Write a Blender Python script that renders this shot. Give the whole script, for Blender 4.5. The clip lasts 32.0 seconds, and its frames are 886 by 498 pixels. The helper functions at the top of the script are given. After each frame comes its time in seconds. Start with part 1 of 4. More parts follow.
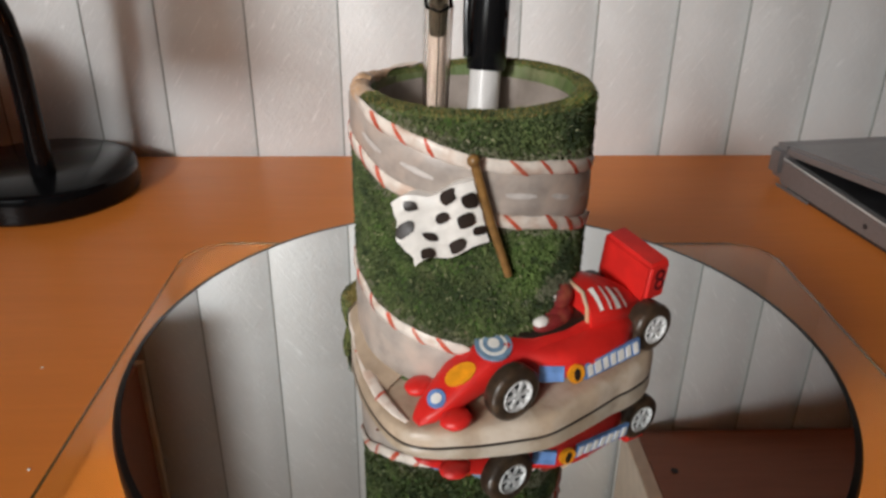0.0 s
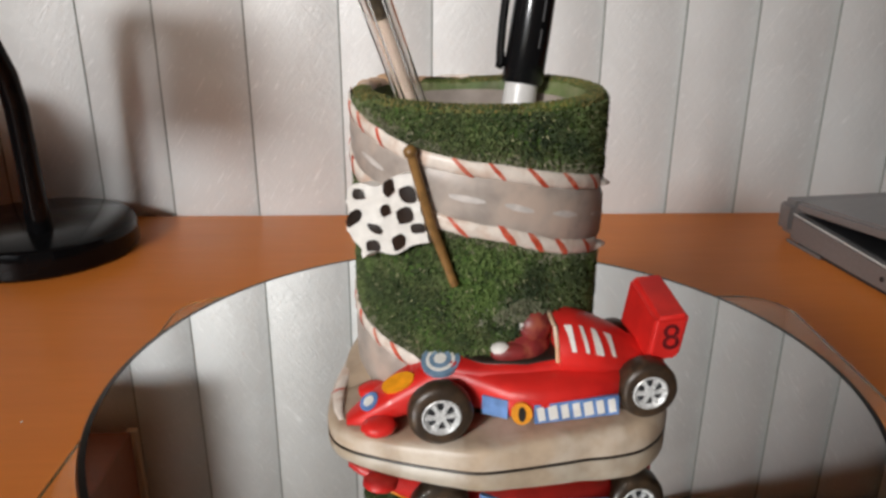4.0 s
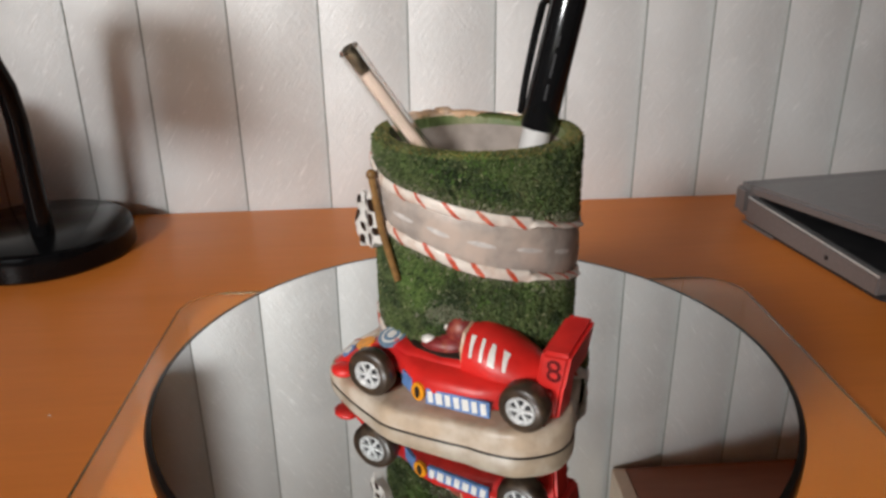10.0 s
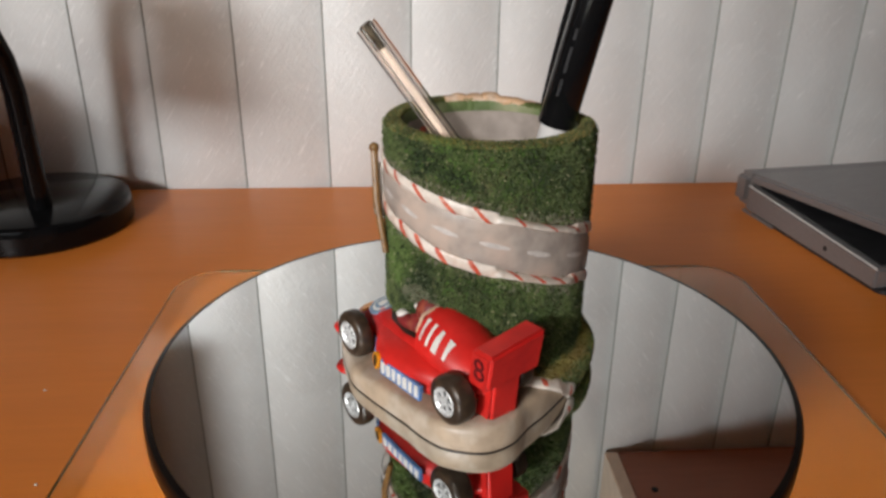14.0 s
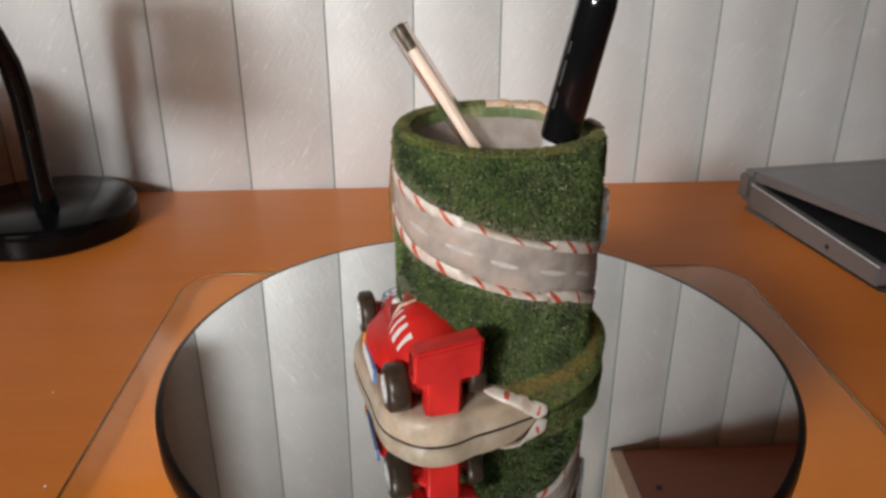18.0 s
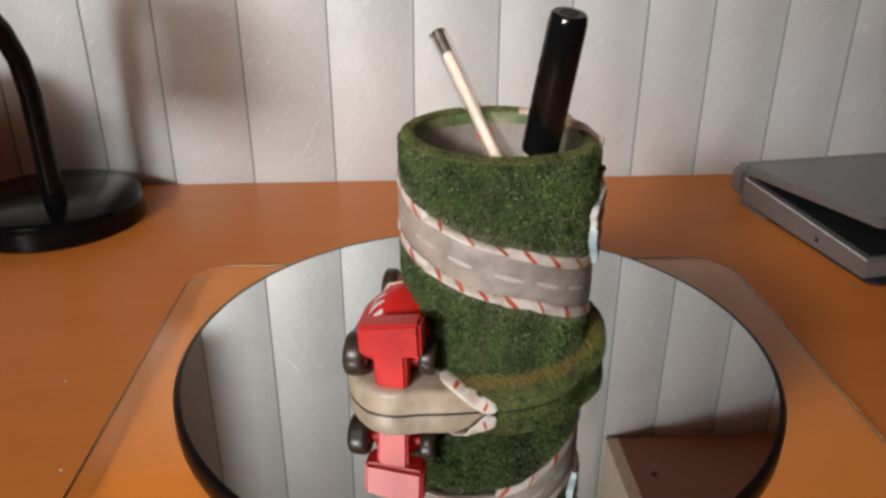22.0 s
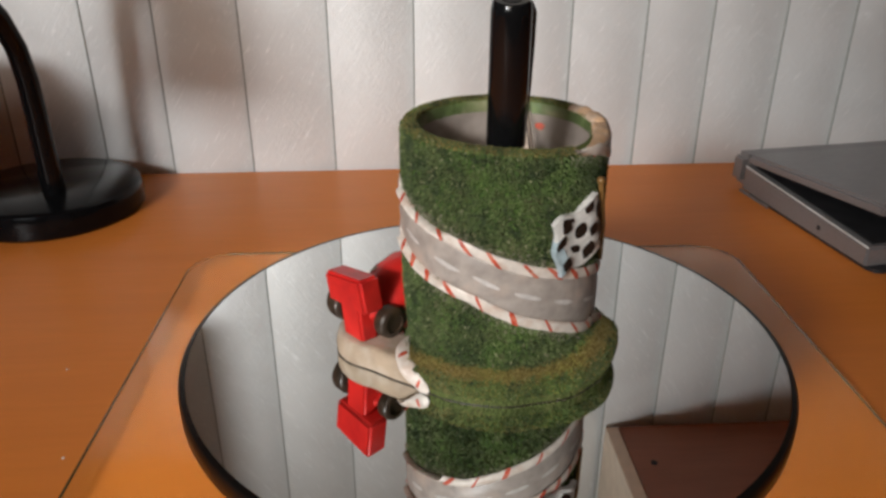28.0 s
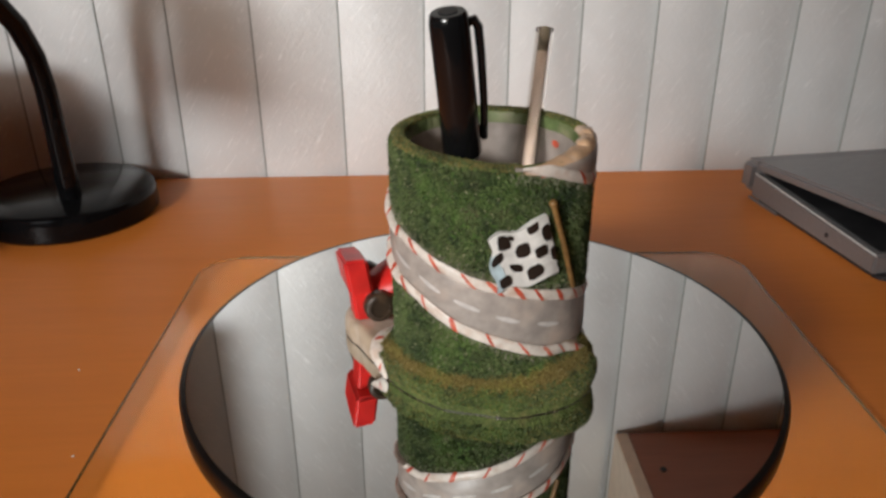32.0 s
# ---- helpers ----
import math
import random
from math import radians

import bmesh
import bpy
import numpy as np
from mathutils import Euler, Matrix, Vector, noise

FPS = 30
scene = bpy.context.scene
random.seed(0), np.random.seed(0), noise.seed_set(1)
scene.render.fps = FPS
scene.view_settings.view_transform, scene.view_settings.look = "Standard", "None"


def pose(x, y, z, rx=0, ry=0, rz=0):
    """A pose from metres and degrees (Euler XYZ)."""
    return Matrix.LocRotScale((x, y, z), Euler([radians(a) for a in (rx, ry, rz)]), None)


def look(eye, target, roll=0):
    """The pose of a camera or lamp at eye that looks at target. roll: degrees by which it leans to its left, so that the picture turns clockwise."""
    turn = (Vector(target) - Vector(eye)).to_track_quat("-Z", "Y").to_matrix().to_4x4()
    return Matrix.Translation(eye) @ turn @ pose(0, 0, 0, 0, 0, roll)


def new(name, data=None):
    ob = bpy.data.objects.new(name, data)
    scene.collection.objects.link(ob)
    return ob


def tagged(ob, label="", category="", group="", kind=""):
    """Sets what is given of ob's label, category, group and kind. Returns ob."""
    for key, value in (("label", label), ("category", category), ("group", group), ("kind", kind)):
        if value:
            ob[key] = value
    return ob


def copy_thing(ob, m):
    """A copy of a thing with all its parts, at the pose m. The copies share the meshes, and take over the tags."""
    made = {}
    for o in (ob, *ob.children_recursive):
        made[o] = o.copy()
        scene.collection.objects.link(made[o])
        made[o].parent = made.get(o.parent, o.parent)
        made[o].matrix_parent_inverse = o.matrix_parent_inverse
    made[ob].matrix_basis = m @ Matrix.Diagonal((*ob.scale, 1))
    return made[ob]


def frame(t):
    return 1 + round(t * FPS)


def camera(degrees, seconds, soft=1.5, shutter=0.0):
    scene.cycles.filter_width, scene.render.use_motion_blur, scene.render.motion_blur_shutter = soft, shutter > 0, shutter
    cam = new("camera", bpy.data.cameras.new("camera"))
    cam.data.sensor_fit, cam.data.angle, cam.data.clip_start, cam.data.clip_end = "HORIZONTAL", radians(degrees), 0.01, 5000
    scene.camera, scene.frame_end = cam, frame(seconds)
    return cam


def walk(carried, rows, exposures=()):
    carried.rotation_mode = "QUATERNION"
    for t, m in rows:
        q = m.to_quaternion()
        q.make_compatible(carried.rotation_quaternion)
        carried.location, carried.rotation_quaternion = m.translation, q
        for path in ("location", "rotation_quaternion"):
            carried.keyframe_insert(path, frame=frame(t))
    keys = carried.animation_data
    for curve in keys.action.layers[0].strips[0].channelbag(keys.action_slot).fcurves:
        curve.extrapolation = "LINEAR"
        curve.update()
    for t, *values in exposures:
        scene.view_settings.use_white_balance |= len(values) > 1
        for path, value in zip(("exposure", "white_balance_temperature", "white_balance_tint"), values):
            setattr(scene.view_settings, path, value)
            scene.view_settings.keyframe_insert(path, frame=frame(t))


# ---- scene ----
# Camera: a hand-held view of a pen holder turning on a round mirror.
cam = camera(60.16, 32.0, soft=2.9)
PATH = [
    (0, (-0.0299, -0.2405, 0.2819), (0.0117, 0.6564, -0.1584), 0.74),
    (0.5, (-0.0307, -0.2427, 0.2835), (-0.0057, 0.6615, -0.1429), -0.18),
    (1, (-0.0262, -0.2396, 0.2783), (0.0084, 0.6652, -0.1460), 0.62),
    (1.5, (-0.0250, -0.2398, 0.2729), (0.0072, 0.6649, -0.1518), 0.13),
    (2, (-0.0260, -0.2394, 0.2700), (0.0153, 0.6772, -0.1276), -0.05),
    (2.5, (-0.0237, -0.2319, 0.2649), (0.0128, 0.6985, -0.0999), -0.19),
    (3, (-0.0243, -0.2299, 0.2657), (-0.0026, 0.7033, -0.0929), 0.41),
    (3.5, (-0.0218, -0.2307, 0.2609), (0.0168, 0.7038, -0.0929), 0.11),
    (4, (-0.0250, -0.2318, 0.2571), (0.0076, 0.7051, -0.0909), 0.29),
    (4.5, (-0.0229, -0.2318, 0.2560), (0.0171, 0.7045, -0.0930), -0.34),
    (6.5, (-0.0306, -0.2275, 0.2539), (0.0107, 0.7063, -0.1016), -0.56),
    (7, (-0.0317, -0.2262, 0.2584), (0.0085, 0.7052, -0.1035), -0.94),
    (7.5, (-0.0311, -0.2288, 0.2590), (0.0082, 0.7029, -0.1021), -0.74),
    (8, (-0.0322, -0.2349, 0.2688), (0.0127, 0.7004, -0.0822), -0.06),
    (8.5, (-0.0333, -0.2527, 0.2791), (0.0200, 0.6812, -0.0745), 0.56),
    (9, (-0.0343, -0.2680, 0.2885), (0.0164, 0.6648, -0.0682), 0.48),
    (9.5, (-0.0321, -0.2737, 0.2944), (0.0199, 0.6586, -0.0638), -0.86),
    (10, (-0.0306, -0.2735, 0.2893), (0.0306, 0.6500, -0.0894), -0.72),
    (10.5, (-0.0313, -0.2714, 0.2901), (0.0237, 0.6476, -0.1004), -0.82),
    (11, (-0.0306, -0.2753, 0.2961), (0.0314, 0.6426, -0.0957), -0.60),
    (11.5, (-0.0310, -0.2804, 0.3001), (0.0228, 0.6400, -0.0872), -0.87),
    (12, (-0.0307, -0.2780, 0.3000), (0.0238, 0.6411, -0.0902), -0.75),
    (12.5, (-0.0309, -0.2730, 0.2947), (0.0269, 0.6399, -0.1094), -0.12),
    (13, (-0.0304, -0.2707, 0.2923), (0.0326, 0.6389, -0.1184), 0.44),
    (13.5, (-0.0305, -0.2706, 0.2917), (0.0270, 0.6416, -0.1140), 0.16),
    (14, (-0.0299, -0.2708, 0.2916), (0.0320, 0.6419, -0.1124), 0.59),
    (14.5, (-0.0299, -0.2700, 0.2916), (0.0373, 0.6425, -0.1119), 0.88),
    (16.5, (-0.0299, -0.2768, 0.2994), (0.0288, 0.6397, -0.0964), 0.47),
    (17, (-0.0298, -0.2764, 0.2995), (0.0285, 0.6377, -0.1018), 0.20),
    (17.5, (-0.0291, -0.2747, 0.2975), (0.0316, 0.6377, -0.1072), 0.20),
    (18, (-0.0289, -0.2741, 0.2952), (0.0269, 0.6381, -0.1107), 0.09),
    (18.5, (-0.0289, -0.2750, 0.2946), (0.0222, 0.6355, -0.1157), -0.04),
    (19, (-0.0289, -0.2753, 0.2958), (0.0221, 0.6343, -0.1168), -0.08),
    (19.5, (-0.0285, -0.2783, 0.3011), (0.0294, 0.6325, -0.1077), 0.37),
    (20, (-0.0292, -0.2863, 0.3053), (0.0292, 0.6226, -0.1075), 0.49),
    (20.5, (-0.0287, -0.2915, 0.3077), (0.0253, 0.6166, -0.1076), 0.17),
    (21, (-0.0288, -0.2909, 0.3068), (0.0262, 0.6161, -0.1108), 0.07),
    (21.5, (-0.0286, -0.2908, 0.3057), (0.0267, 0.6162, -0.1118), 0.02),
    (22, (-0.0288, -0.2891, 0.3050), (0.0263, 0.6176, -0.1133), 0.11),
    (22.5, (-0.0288, -0.2884, 0.3040), (0.0278, 0.6171, -0.1165), 0.25),
    (23, (-0.0291, -0.2891, 0.3049), (0.0295, 0.6175, -0.1131), 0.26),
    (23.5, (-0.0296, -0.2890, 0.3036), (0.0254, 0.6173, -0.1155), 0.14),
    (24, (-0.0294, -0.2898, 0.3031), (0.0248, 0.6168, -0.1153), 0.10),
    (24.5, (-0.0288, -0.2895, 0.3032), (0.0266, 0.6181, -0.1129), 0.24),
    (25, (-0.0294, -0.2872, 0.3030), (0.0361, 0.6168, -0.1197), 0.26),
    (25.5, (-0.0292, -0.2858, 0.3021), (0.0327, 0.6216, -0.1136), -0.18),
    (27.5, (-0.0300, -0.2896, 0.3053), (0.0300, 0.6138, -0.1193), 0.19),
    (28, (-0.0312, -0.2881, 0.3021), (0.0258, 0.6134, -0.1269), 0.09),
    (28.5, (-0.0324, -0.2898, 0.3020), (0.0227, 0.6116, -0.1274), -0.09),
    (29, (-0.0317, -0.2880, 0.2991), (0.0249, 0.6131, -0.1308), 0.03),
    (29.5, (-0.0285, -0.2886, 0.2990), (0.0242, 0.6161, -0.1238), 0.08),
    (30, (-0.0272, -0.2886, 0.2987), (0.0143, 0.6180, -0.1211), -0.28),
    (30.5, (-0.0248, -0.2889, 0.3015), (0.0130, 0.6202, -0.1132), -0.49),
    (31, (-0.0246, -0.2911, 0.3031), (0.0140, 0.6159, -0.1162), -0.04),
    (31.5, (-0.0236, -0.2956, 0.3044), (0.0125, 0.6115, -0.1147), -0.43),
    (32, (-0.0232, -0.2945, 0.3052), (0.0125, 0.6109, -0.1180), -0.16),
]
walk(cam, [(t, look(eye, aim, roll)) for t, eye, aim, roll in PATH], exposures=[(0, 0.0), (32, 0.0)])

# ---- light ----
world = bpy.data.worlds.new("sky")
scene.world = world
world.use_nodes = True
wn = world.node_tree.nodes
sky = wn.new("ShaderNodeTexSky")
sky.sky_type = "NISHITA"
sky.sun_disc = False
sky.sun_elevation = radians(35)
sky.sun_rotation = radians(200)
world.node_tree.links.new(sky.outputs[0], wn["Background"].inputs[0])
wn["Background"].inputs[1].default_value = 0.08


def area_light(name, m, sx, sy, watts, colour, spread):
    """spread: the beam angle, narrowed to imitate the darker sides of the picture."""
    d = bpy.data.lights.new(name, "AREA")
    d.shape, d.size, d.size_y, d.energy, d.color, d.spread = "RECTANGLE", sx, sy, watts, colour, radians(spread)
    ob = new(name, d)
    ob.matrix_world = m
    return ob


# daylight in the window behind the camera: a bright patch of sky
area_light("daylight_and_fill", look((-1.00, -1.60, 0.86), (0.06, 0.58, 0.13)), 0.31, 0.17, 2.0, (0.97, 0.985, 1.0), 40)
# added warm fill lamp, stands in for light bounced round the room
area_light("daylight_and_fill", look((-0.92, -1.63, 1.08), (0.05, 0.58, 0.06)), 0.95, 0.62, 1.15, (1.0, 0.86, 0.72), 54)


# ---- materials ----
def material(name, colour, rough=0.6, metal=0.0, scale=60.0, vary=0.12, bump=0.0, bump_scale=300.0, spec=0.5,
             second=None, mix_scale=8.0, stretch=(1, 1, 1), coat=0.0, transmission=0.0):
    """A surface with two scales of colour variation and a fine relief, in object space."""
    m = bpy.data.materials.new(name)
    m.use_nodes = True
    nt = m.node_tree
    N, L = nt.nodes, nt.links
    b = N["Principled BSDF"]
    tc = N.new("ShaderNodeTexCoord")
    mp = N.new("ShaderNodeMapping")
    mp.inputs["Scale"].default_value = stretch
    L.new(tc.outputs["Object"], mp.inputs[0])

    def noise_tex(s, detail=4.0):
        n = N.new("ShaderNodeTexNoise")
        n.inputs["Scale"].default_value = s
        n.inputs["Detail"].default_value = detail
        L.new(mp.outputs[0], n.inputs["Vector"])
        return n

    def mixed(a, bcol, fac):
        x = N.new("ShaderNodeMix")
        x.data_type = "RGBA"
        x.inputs[6].default_value = (*a, 1) if isinstance(a, tuple) else (0, 0, 0, 1)
        if not isinstance(a, tuple):
            L.new(a, x.inputs[6])
        x.inputs[7].default_value = (*bcol, 1)
        L.new(fac, x.inputs[0])
        return x.outputs[2]

    def ramp(n, lo, hi):
        r = N.new("ShaderNodeMapRange")
        r.inputs[1].default_value, r.inputs[2].default_value = lo, hi
        L.new(n.outputs[0], r.inputs[0])
        return r.outputs[0]

    dark = tuple(c * (1 - 2 * vary) for c in colour)
    light = tuple(min(1, c * (1 + vary)) for c in colour)
    col = mixed(light, dark, ramp(noise_tex(scale), 0.3, 0.7))
    if second:
        col = mixed(col, second, ramp(noise_tex(mix_scale, 6.0), 0.48, 0.68))
    L.new(col, b.inputs["Base Color"])
    b.inputs["Metallic"].default_value = metal
    b.inputs["Specular IOR Level"].default_value = spec
    b.inputs["Coat Weight"].default_value = coat
    b.inputs["Transmission Weight"].default_value = transmission
    rr = N.new("ShaderNodeMapRange")
    rr.inputs[3].default_value, rr.inputs[4].default_value = max(0.0, rough - 0.06), min(1, rough + 0.06)
    L.new(noise_tex(scale * 0.4).outputs[0], rr.inputs[0])
    L.new(rr.outputs[0], b.inputs["Roughness"])
    if bump:
        bn = N.new("ShaderNodeBump")
        bn.inputs["Strength"].default_value = 0.6
        bn.inputs["Distance"].default_value = bump
        L.new(noise_tex(bump_scale, 5.0).outputs[0], bn.inputs["Height"])
        L.new(bn.outputs[0], b.inputs["Normal"])
    return m


M = {}
M["wood"] = material("orange beech laminate", (0.66, 0.202, 0.034), 0.40, scale=60, vary=0.02, second=(0.62, 0.187, 0.031),
                     mix_scale=9, stretch=(0.30, 3.0, 3.0), bump=0.00005, bump_scale=90, spec=0.20)
M["cabinet_wood"] = material("red brown cabinet laminate", (0.30, 0.105, 0.055), 0.4, scale=20, vary=0.06, stretch=(0.4, 4, 4))
M["cabinet_edge"] = material("cream panel edge", (0.72, 0.6, 0.47), 0.5, vary=0.05)
M["wall"] = material("cream wall paint", (0.72, 0.66, 0.58), 0.85, scale=30, vary=0.04, bump=0.0004, bump_scale=120)
M["ceiling"] = material("white ceiling paint", (0.78, 0.76, 0.73), 0.9, scale=30, vary=0.03)
M["floor"] = material("brown carpet", (0.2, 0.15, 0.11), 0.95, scale=200, vary=0.2, bump=0.002, bump_scale=500)
M["black_plastic"] = material("glossy black plastic", (0.005, 0.005, 0.0055), 0.12, scale=40, vary=0.2, spec=0.18)
M["black_rubber"] = material("black edge rubber", (0.005, 0.0045, 0.004), 0.35, vary=0.2, spec=0.3)
M["silver"] = material("silver laptop plastic", (0.235, 0.226, 0.228), 0.34, metal=0.35, scale=300, vary=0.04)
M["edge_strip"] = material("grey green strip", (0.36, 0.38, 0.36), 0.7, scale=300, vary=0.1)
M["dark_grey"] = material("dark grey keyboard plastic", (0.02, 0.02, 0.022), 0.5, vary=0.2)
M["inner"] = material("grey brown resin", (0.31, 0.26, 0.225), 0.6, scale=120, vary=0.12)
M["road"] = material("grey tan painted resin", (0.39, 0.335, 0.295), 0.42, scale=160, vary=0.13, second=(0.52, 0.41, 0.34), mix_scale=60,
                     bump=0.00015, bump_scale=700)
M["slab"] = material("tan painted resin", (0.46, 0.35, 0.25), 0.40, scale=120, vary=0.12, second=(0.57, 0.485, 0.395), mix_scale=70,
                     bump=0.00015, bump_scale=600)
M["rim_tan"] = material("orange tan painted resin", (0.62, 0.39, 0.23), 0.42, scale=160, vary=0.12, second=(0.68, 0.54, 0.42), mix_scale=90, bump=0.0002, bump_scale=500)
M["green_paint"] = material("green wash on resin", (0.11, 0.155, 0.05), 0.6, scale=140, vary=0.18, second=(0.25, 0.25, 0.13), mix_scale=70, bump=0.0003, bump_scale=900)
M["kerb"] = material("cream white paint", (0.76, 0.675, 0.595), 0.36, scale=250, vary=0.08, second=(0.58, 0.43, 0.34), mix_scale=150, bump=0.0002, bump_scale=500)
M["dash"] = material("worn white paint", (0.60, 0.555, 0.52), 0.5, scale=300, vary=0.1)
M["red"] = material("glossy red paint", (0.68, 0.021, 0.016), 0.42, scale=90, vary=0.10, second=(0.50, 0.011, 0.011), mix_scale=60,
                    bump=0.00008, bump_scale=500, coat=0.06)
M["red_stripe"] = material("red orange paint", (0.60, 0.085, 0.040), 0.45, scale=300, vary=0.2, second=(0.66, 0.22, 0.14), mix_scale=260)
M["number_paint"] = material("flat dark maroon paint", (0.12, 0.010, 0.012), 0.75, scale=300, vary=0.2, spec=0.15)
M["driver"] = material("red brown figure paint", (0.20, 0.022, 0.022), 0.45, scale=160, vary=0.25, second=(0.30, 0.07, 0.04), mix_scale=240)
M["tyre"] = material("matt black paint", (0.040, 0.026, 0.017), 0.36, scale=200, vary=0.25, second=(0.075, 0.045, 0.025), mix_scale=220)
M["rim"] = material("silver grey paint", (0.76, 0.76, 0.75), 0.36, metal=0.2, scale=900, vary=0.2)
M["white"] = material("white paint", (0.78, 0.75, 0.70), 0.4, scale=300, vary=0.06)
M["black_paint"] = material("black brown paint", (0.022, 0.014, 0.010), 0.4, scale=300, vary=0.2)
M["blue"] = material("blue paint", (0.13, 0.25, 0.52), 0.4, scale=300, vary=0.15)
M["badge_blue"] = material("grey blue paint", (0.17, 0.27, 0.38), 0.4, scale=300, vary=0.2)
M["pale_blue"] = material("pale blue paint", (0.44, 0.54, 0.57), 0.4, scale=300, vary=0.15)
M["yellow"] = material("yellow orange paint", (0.82, 0.31, 0.012), 0.35, scale=300, vary=0.12)
M["pole"] = material("brown gold paint", (0.24, 0.125, 0.038), 0.4, scale=300, vary=0.2)
M["cap"] = material("black marker plastic", (0.006, 0.006, 0.0065), 0.14, scale=60, vary=0.1)
M["barrel"] = material("grey white marker plastic", (0.62, 0.60, 0.58), 0.35, vary=0.05)
M["pen_plug"] = material("dark grey pen plug", (0.085, 0.068, 0.045), 0.35, scale=500, vary=0.5)
M["ink_tube"] = material("milky ink tube", (0.66, 0.54, 0.45), 0.35, vary=0.04)
# the empty tube lets some of the light through
nt = M["ink_tube"].node_tree
see_through, blend = nt.nodes.new("ShaderNodeBsdfTransparent"), nt.nodes.new("ShaderNodeMixShader")
blend.inputs[0].default_value = 0.28
nt.links.new(nt.nodes["Principled BSDF"].outputs[0], blend.inputs[1])
nt.links.new(see_through.outputs[0], blend.inputs[2])
nt.links.new(blend.outputs[0], nt.nodes["Material Output"].inputs["Surface"])
M["print"] = material("grey print", (0.035, 0.035, 0.037), 0.5, vary=0.1)
M["stand"] = material("dark turntable plastic", (0.03, 0.025, 0.022), 0.5, vary=0.2)


def node_kit(name):
    m = bpy.data.materials.new(name)
    m.use_nodes = True
    N, L = m.node_tree.nodes, m.node_tree.links
    tc, oi, ad = N.new("ShaderNodeTexCoord"), N.new("ShaderNodeObjectInfo"), N.new("ShaderNodeVectorMath")
    ad.operation = "MULTIPLY_ADD"
    ad.inputs[1].default_value = (3.7, 5.1, 2.9)
    L.new(oi.outputs["Random"], ad.inputs[0])
    L.new(tc.outputs["Object"], ad.inputs[2])

    def tex(scale, detail=4.0, distort=0.0, stretch=(1, 1, 1), turn=0.0):
        mp = N.new("ShaderNodeMapping")
        mp.vector_type = "TEXTURE"
        mp.inputs["Scale"].default_value = tuple(1 / s for s in stretch)
        mp.inputs["Rotation"].default_value = (0, radians(turn), 0)
        L.new(ad.outputs[0], mp.inputs[0])
        n = N.new("ShaderNodeTexNoise")
        n.inputs["Scale"].default_value, n.inputs["Detail"].default_value, n.inputs["Distortion"].default_value = scale, detail, distort
        L.new(mp.outputs[0], n.inputs["Vector"])
        return n.outputs[0]

    def window(fac, lo, hi):
        r = N.new("ShaderNodeMapRange")
        r.inputs[1].default_value, r.inputs[2].default_value = lo, hi
        L.new(fac, r.inputs[0])
        return r.outputs[0]

    def mix(a, c, fac):
        x = N.new("ShaderNodeMix")
        x.data_type = "RGBA"
        for sock, v in ((x.inputs[6], a), (x.inputs[7], c)):
            if isinstance(v, tuple):
                sock.default_value = (*v, 1)
            else:
                L.new(v, sock)
        L.new(fac, x.inputs[0])
        return x.outputs[2]

    def bump(height, distance, strength=0.7, before=None):
        n = N.new("ShaderNodeBump")
        n.inputs["Strength"].default_value, n.inputs["Distance"].default_value = strength, distance
        L.new(height, n.inputs["Height"])
        if before is not None:
            L.new(before, n.inputs["Normal"])
        return n.outputs[0]

    return m, N["Principled BSDF"], L, tex, window, mix, bump


def grass_material(name, fresh, deep, dry, tip):
    m, bsdf, L, tex, window, mix, bump = node_kit(name)
    col = mix(fresh, deep, window(tex(1000, 4, 0.4, (1, 1, 0.75)), 0.36, 0.62))
    col = mix(col, dry, window(tex(120, 6), 0.50, 0.74))
    col = mix(col, deep, window(tex(55, 5), 0.46, 0.66))
    col = mix(col, tip, window(tex(1300, 2, 0.3, (1, 1, 0.8)), 0.66, 0.74))
    L.new(col, bsdf.inputs["Base Color"])
    bsdf.inputs["Roughness"].default_value = 0.95
    bsdf.inputs["Specular IOR Level"].default_value = 0.12
    L.new(bump(tex(1100, 3), 0.0011, 0.9), bsdf.inputs["Normal"])
    return m


M["grass"] = grass_material("green flock", (0.092, 0.165, 0.036), (0.026, 0.040, 0.016), (0.125, 0.112, 0.062), (0.28, 0.29, 0.13))
M["dusty_grass"] = grass_material("grass dusted with tan paint", (0.15, 0.15, 0.075), (0.08, 0.088, 0.042), (0.21, 0.18, 0.11), (0.27, 0.24, 0.15))
M["pale_grass"] = grass_material("grass under pale paint mist", (0.21, 0.215, 0.155), (0.13, 0.14, 0.09), (0.27, 0.255, 0.20), (0.30, 0.29, 0.23))
M["rim_grass"] = grass_material("olive green flock", (0.150, 0.185, 0.055), (0.070, 0.090, 0.028), (0.20, 0.17, 0.07), (0.36, 0.33, 0.16))
M["dry_grass"] = grass_material("olive flock", (0.25, 0.185, 0.06), (0.15, 0.115, 0.038), (0.22, 0.145, 0.05), (0.34, 0.28, 0.13))



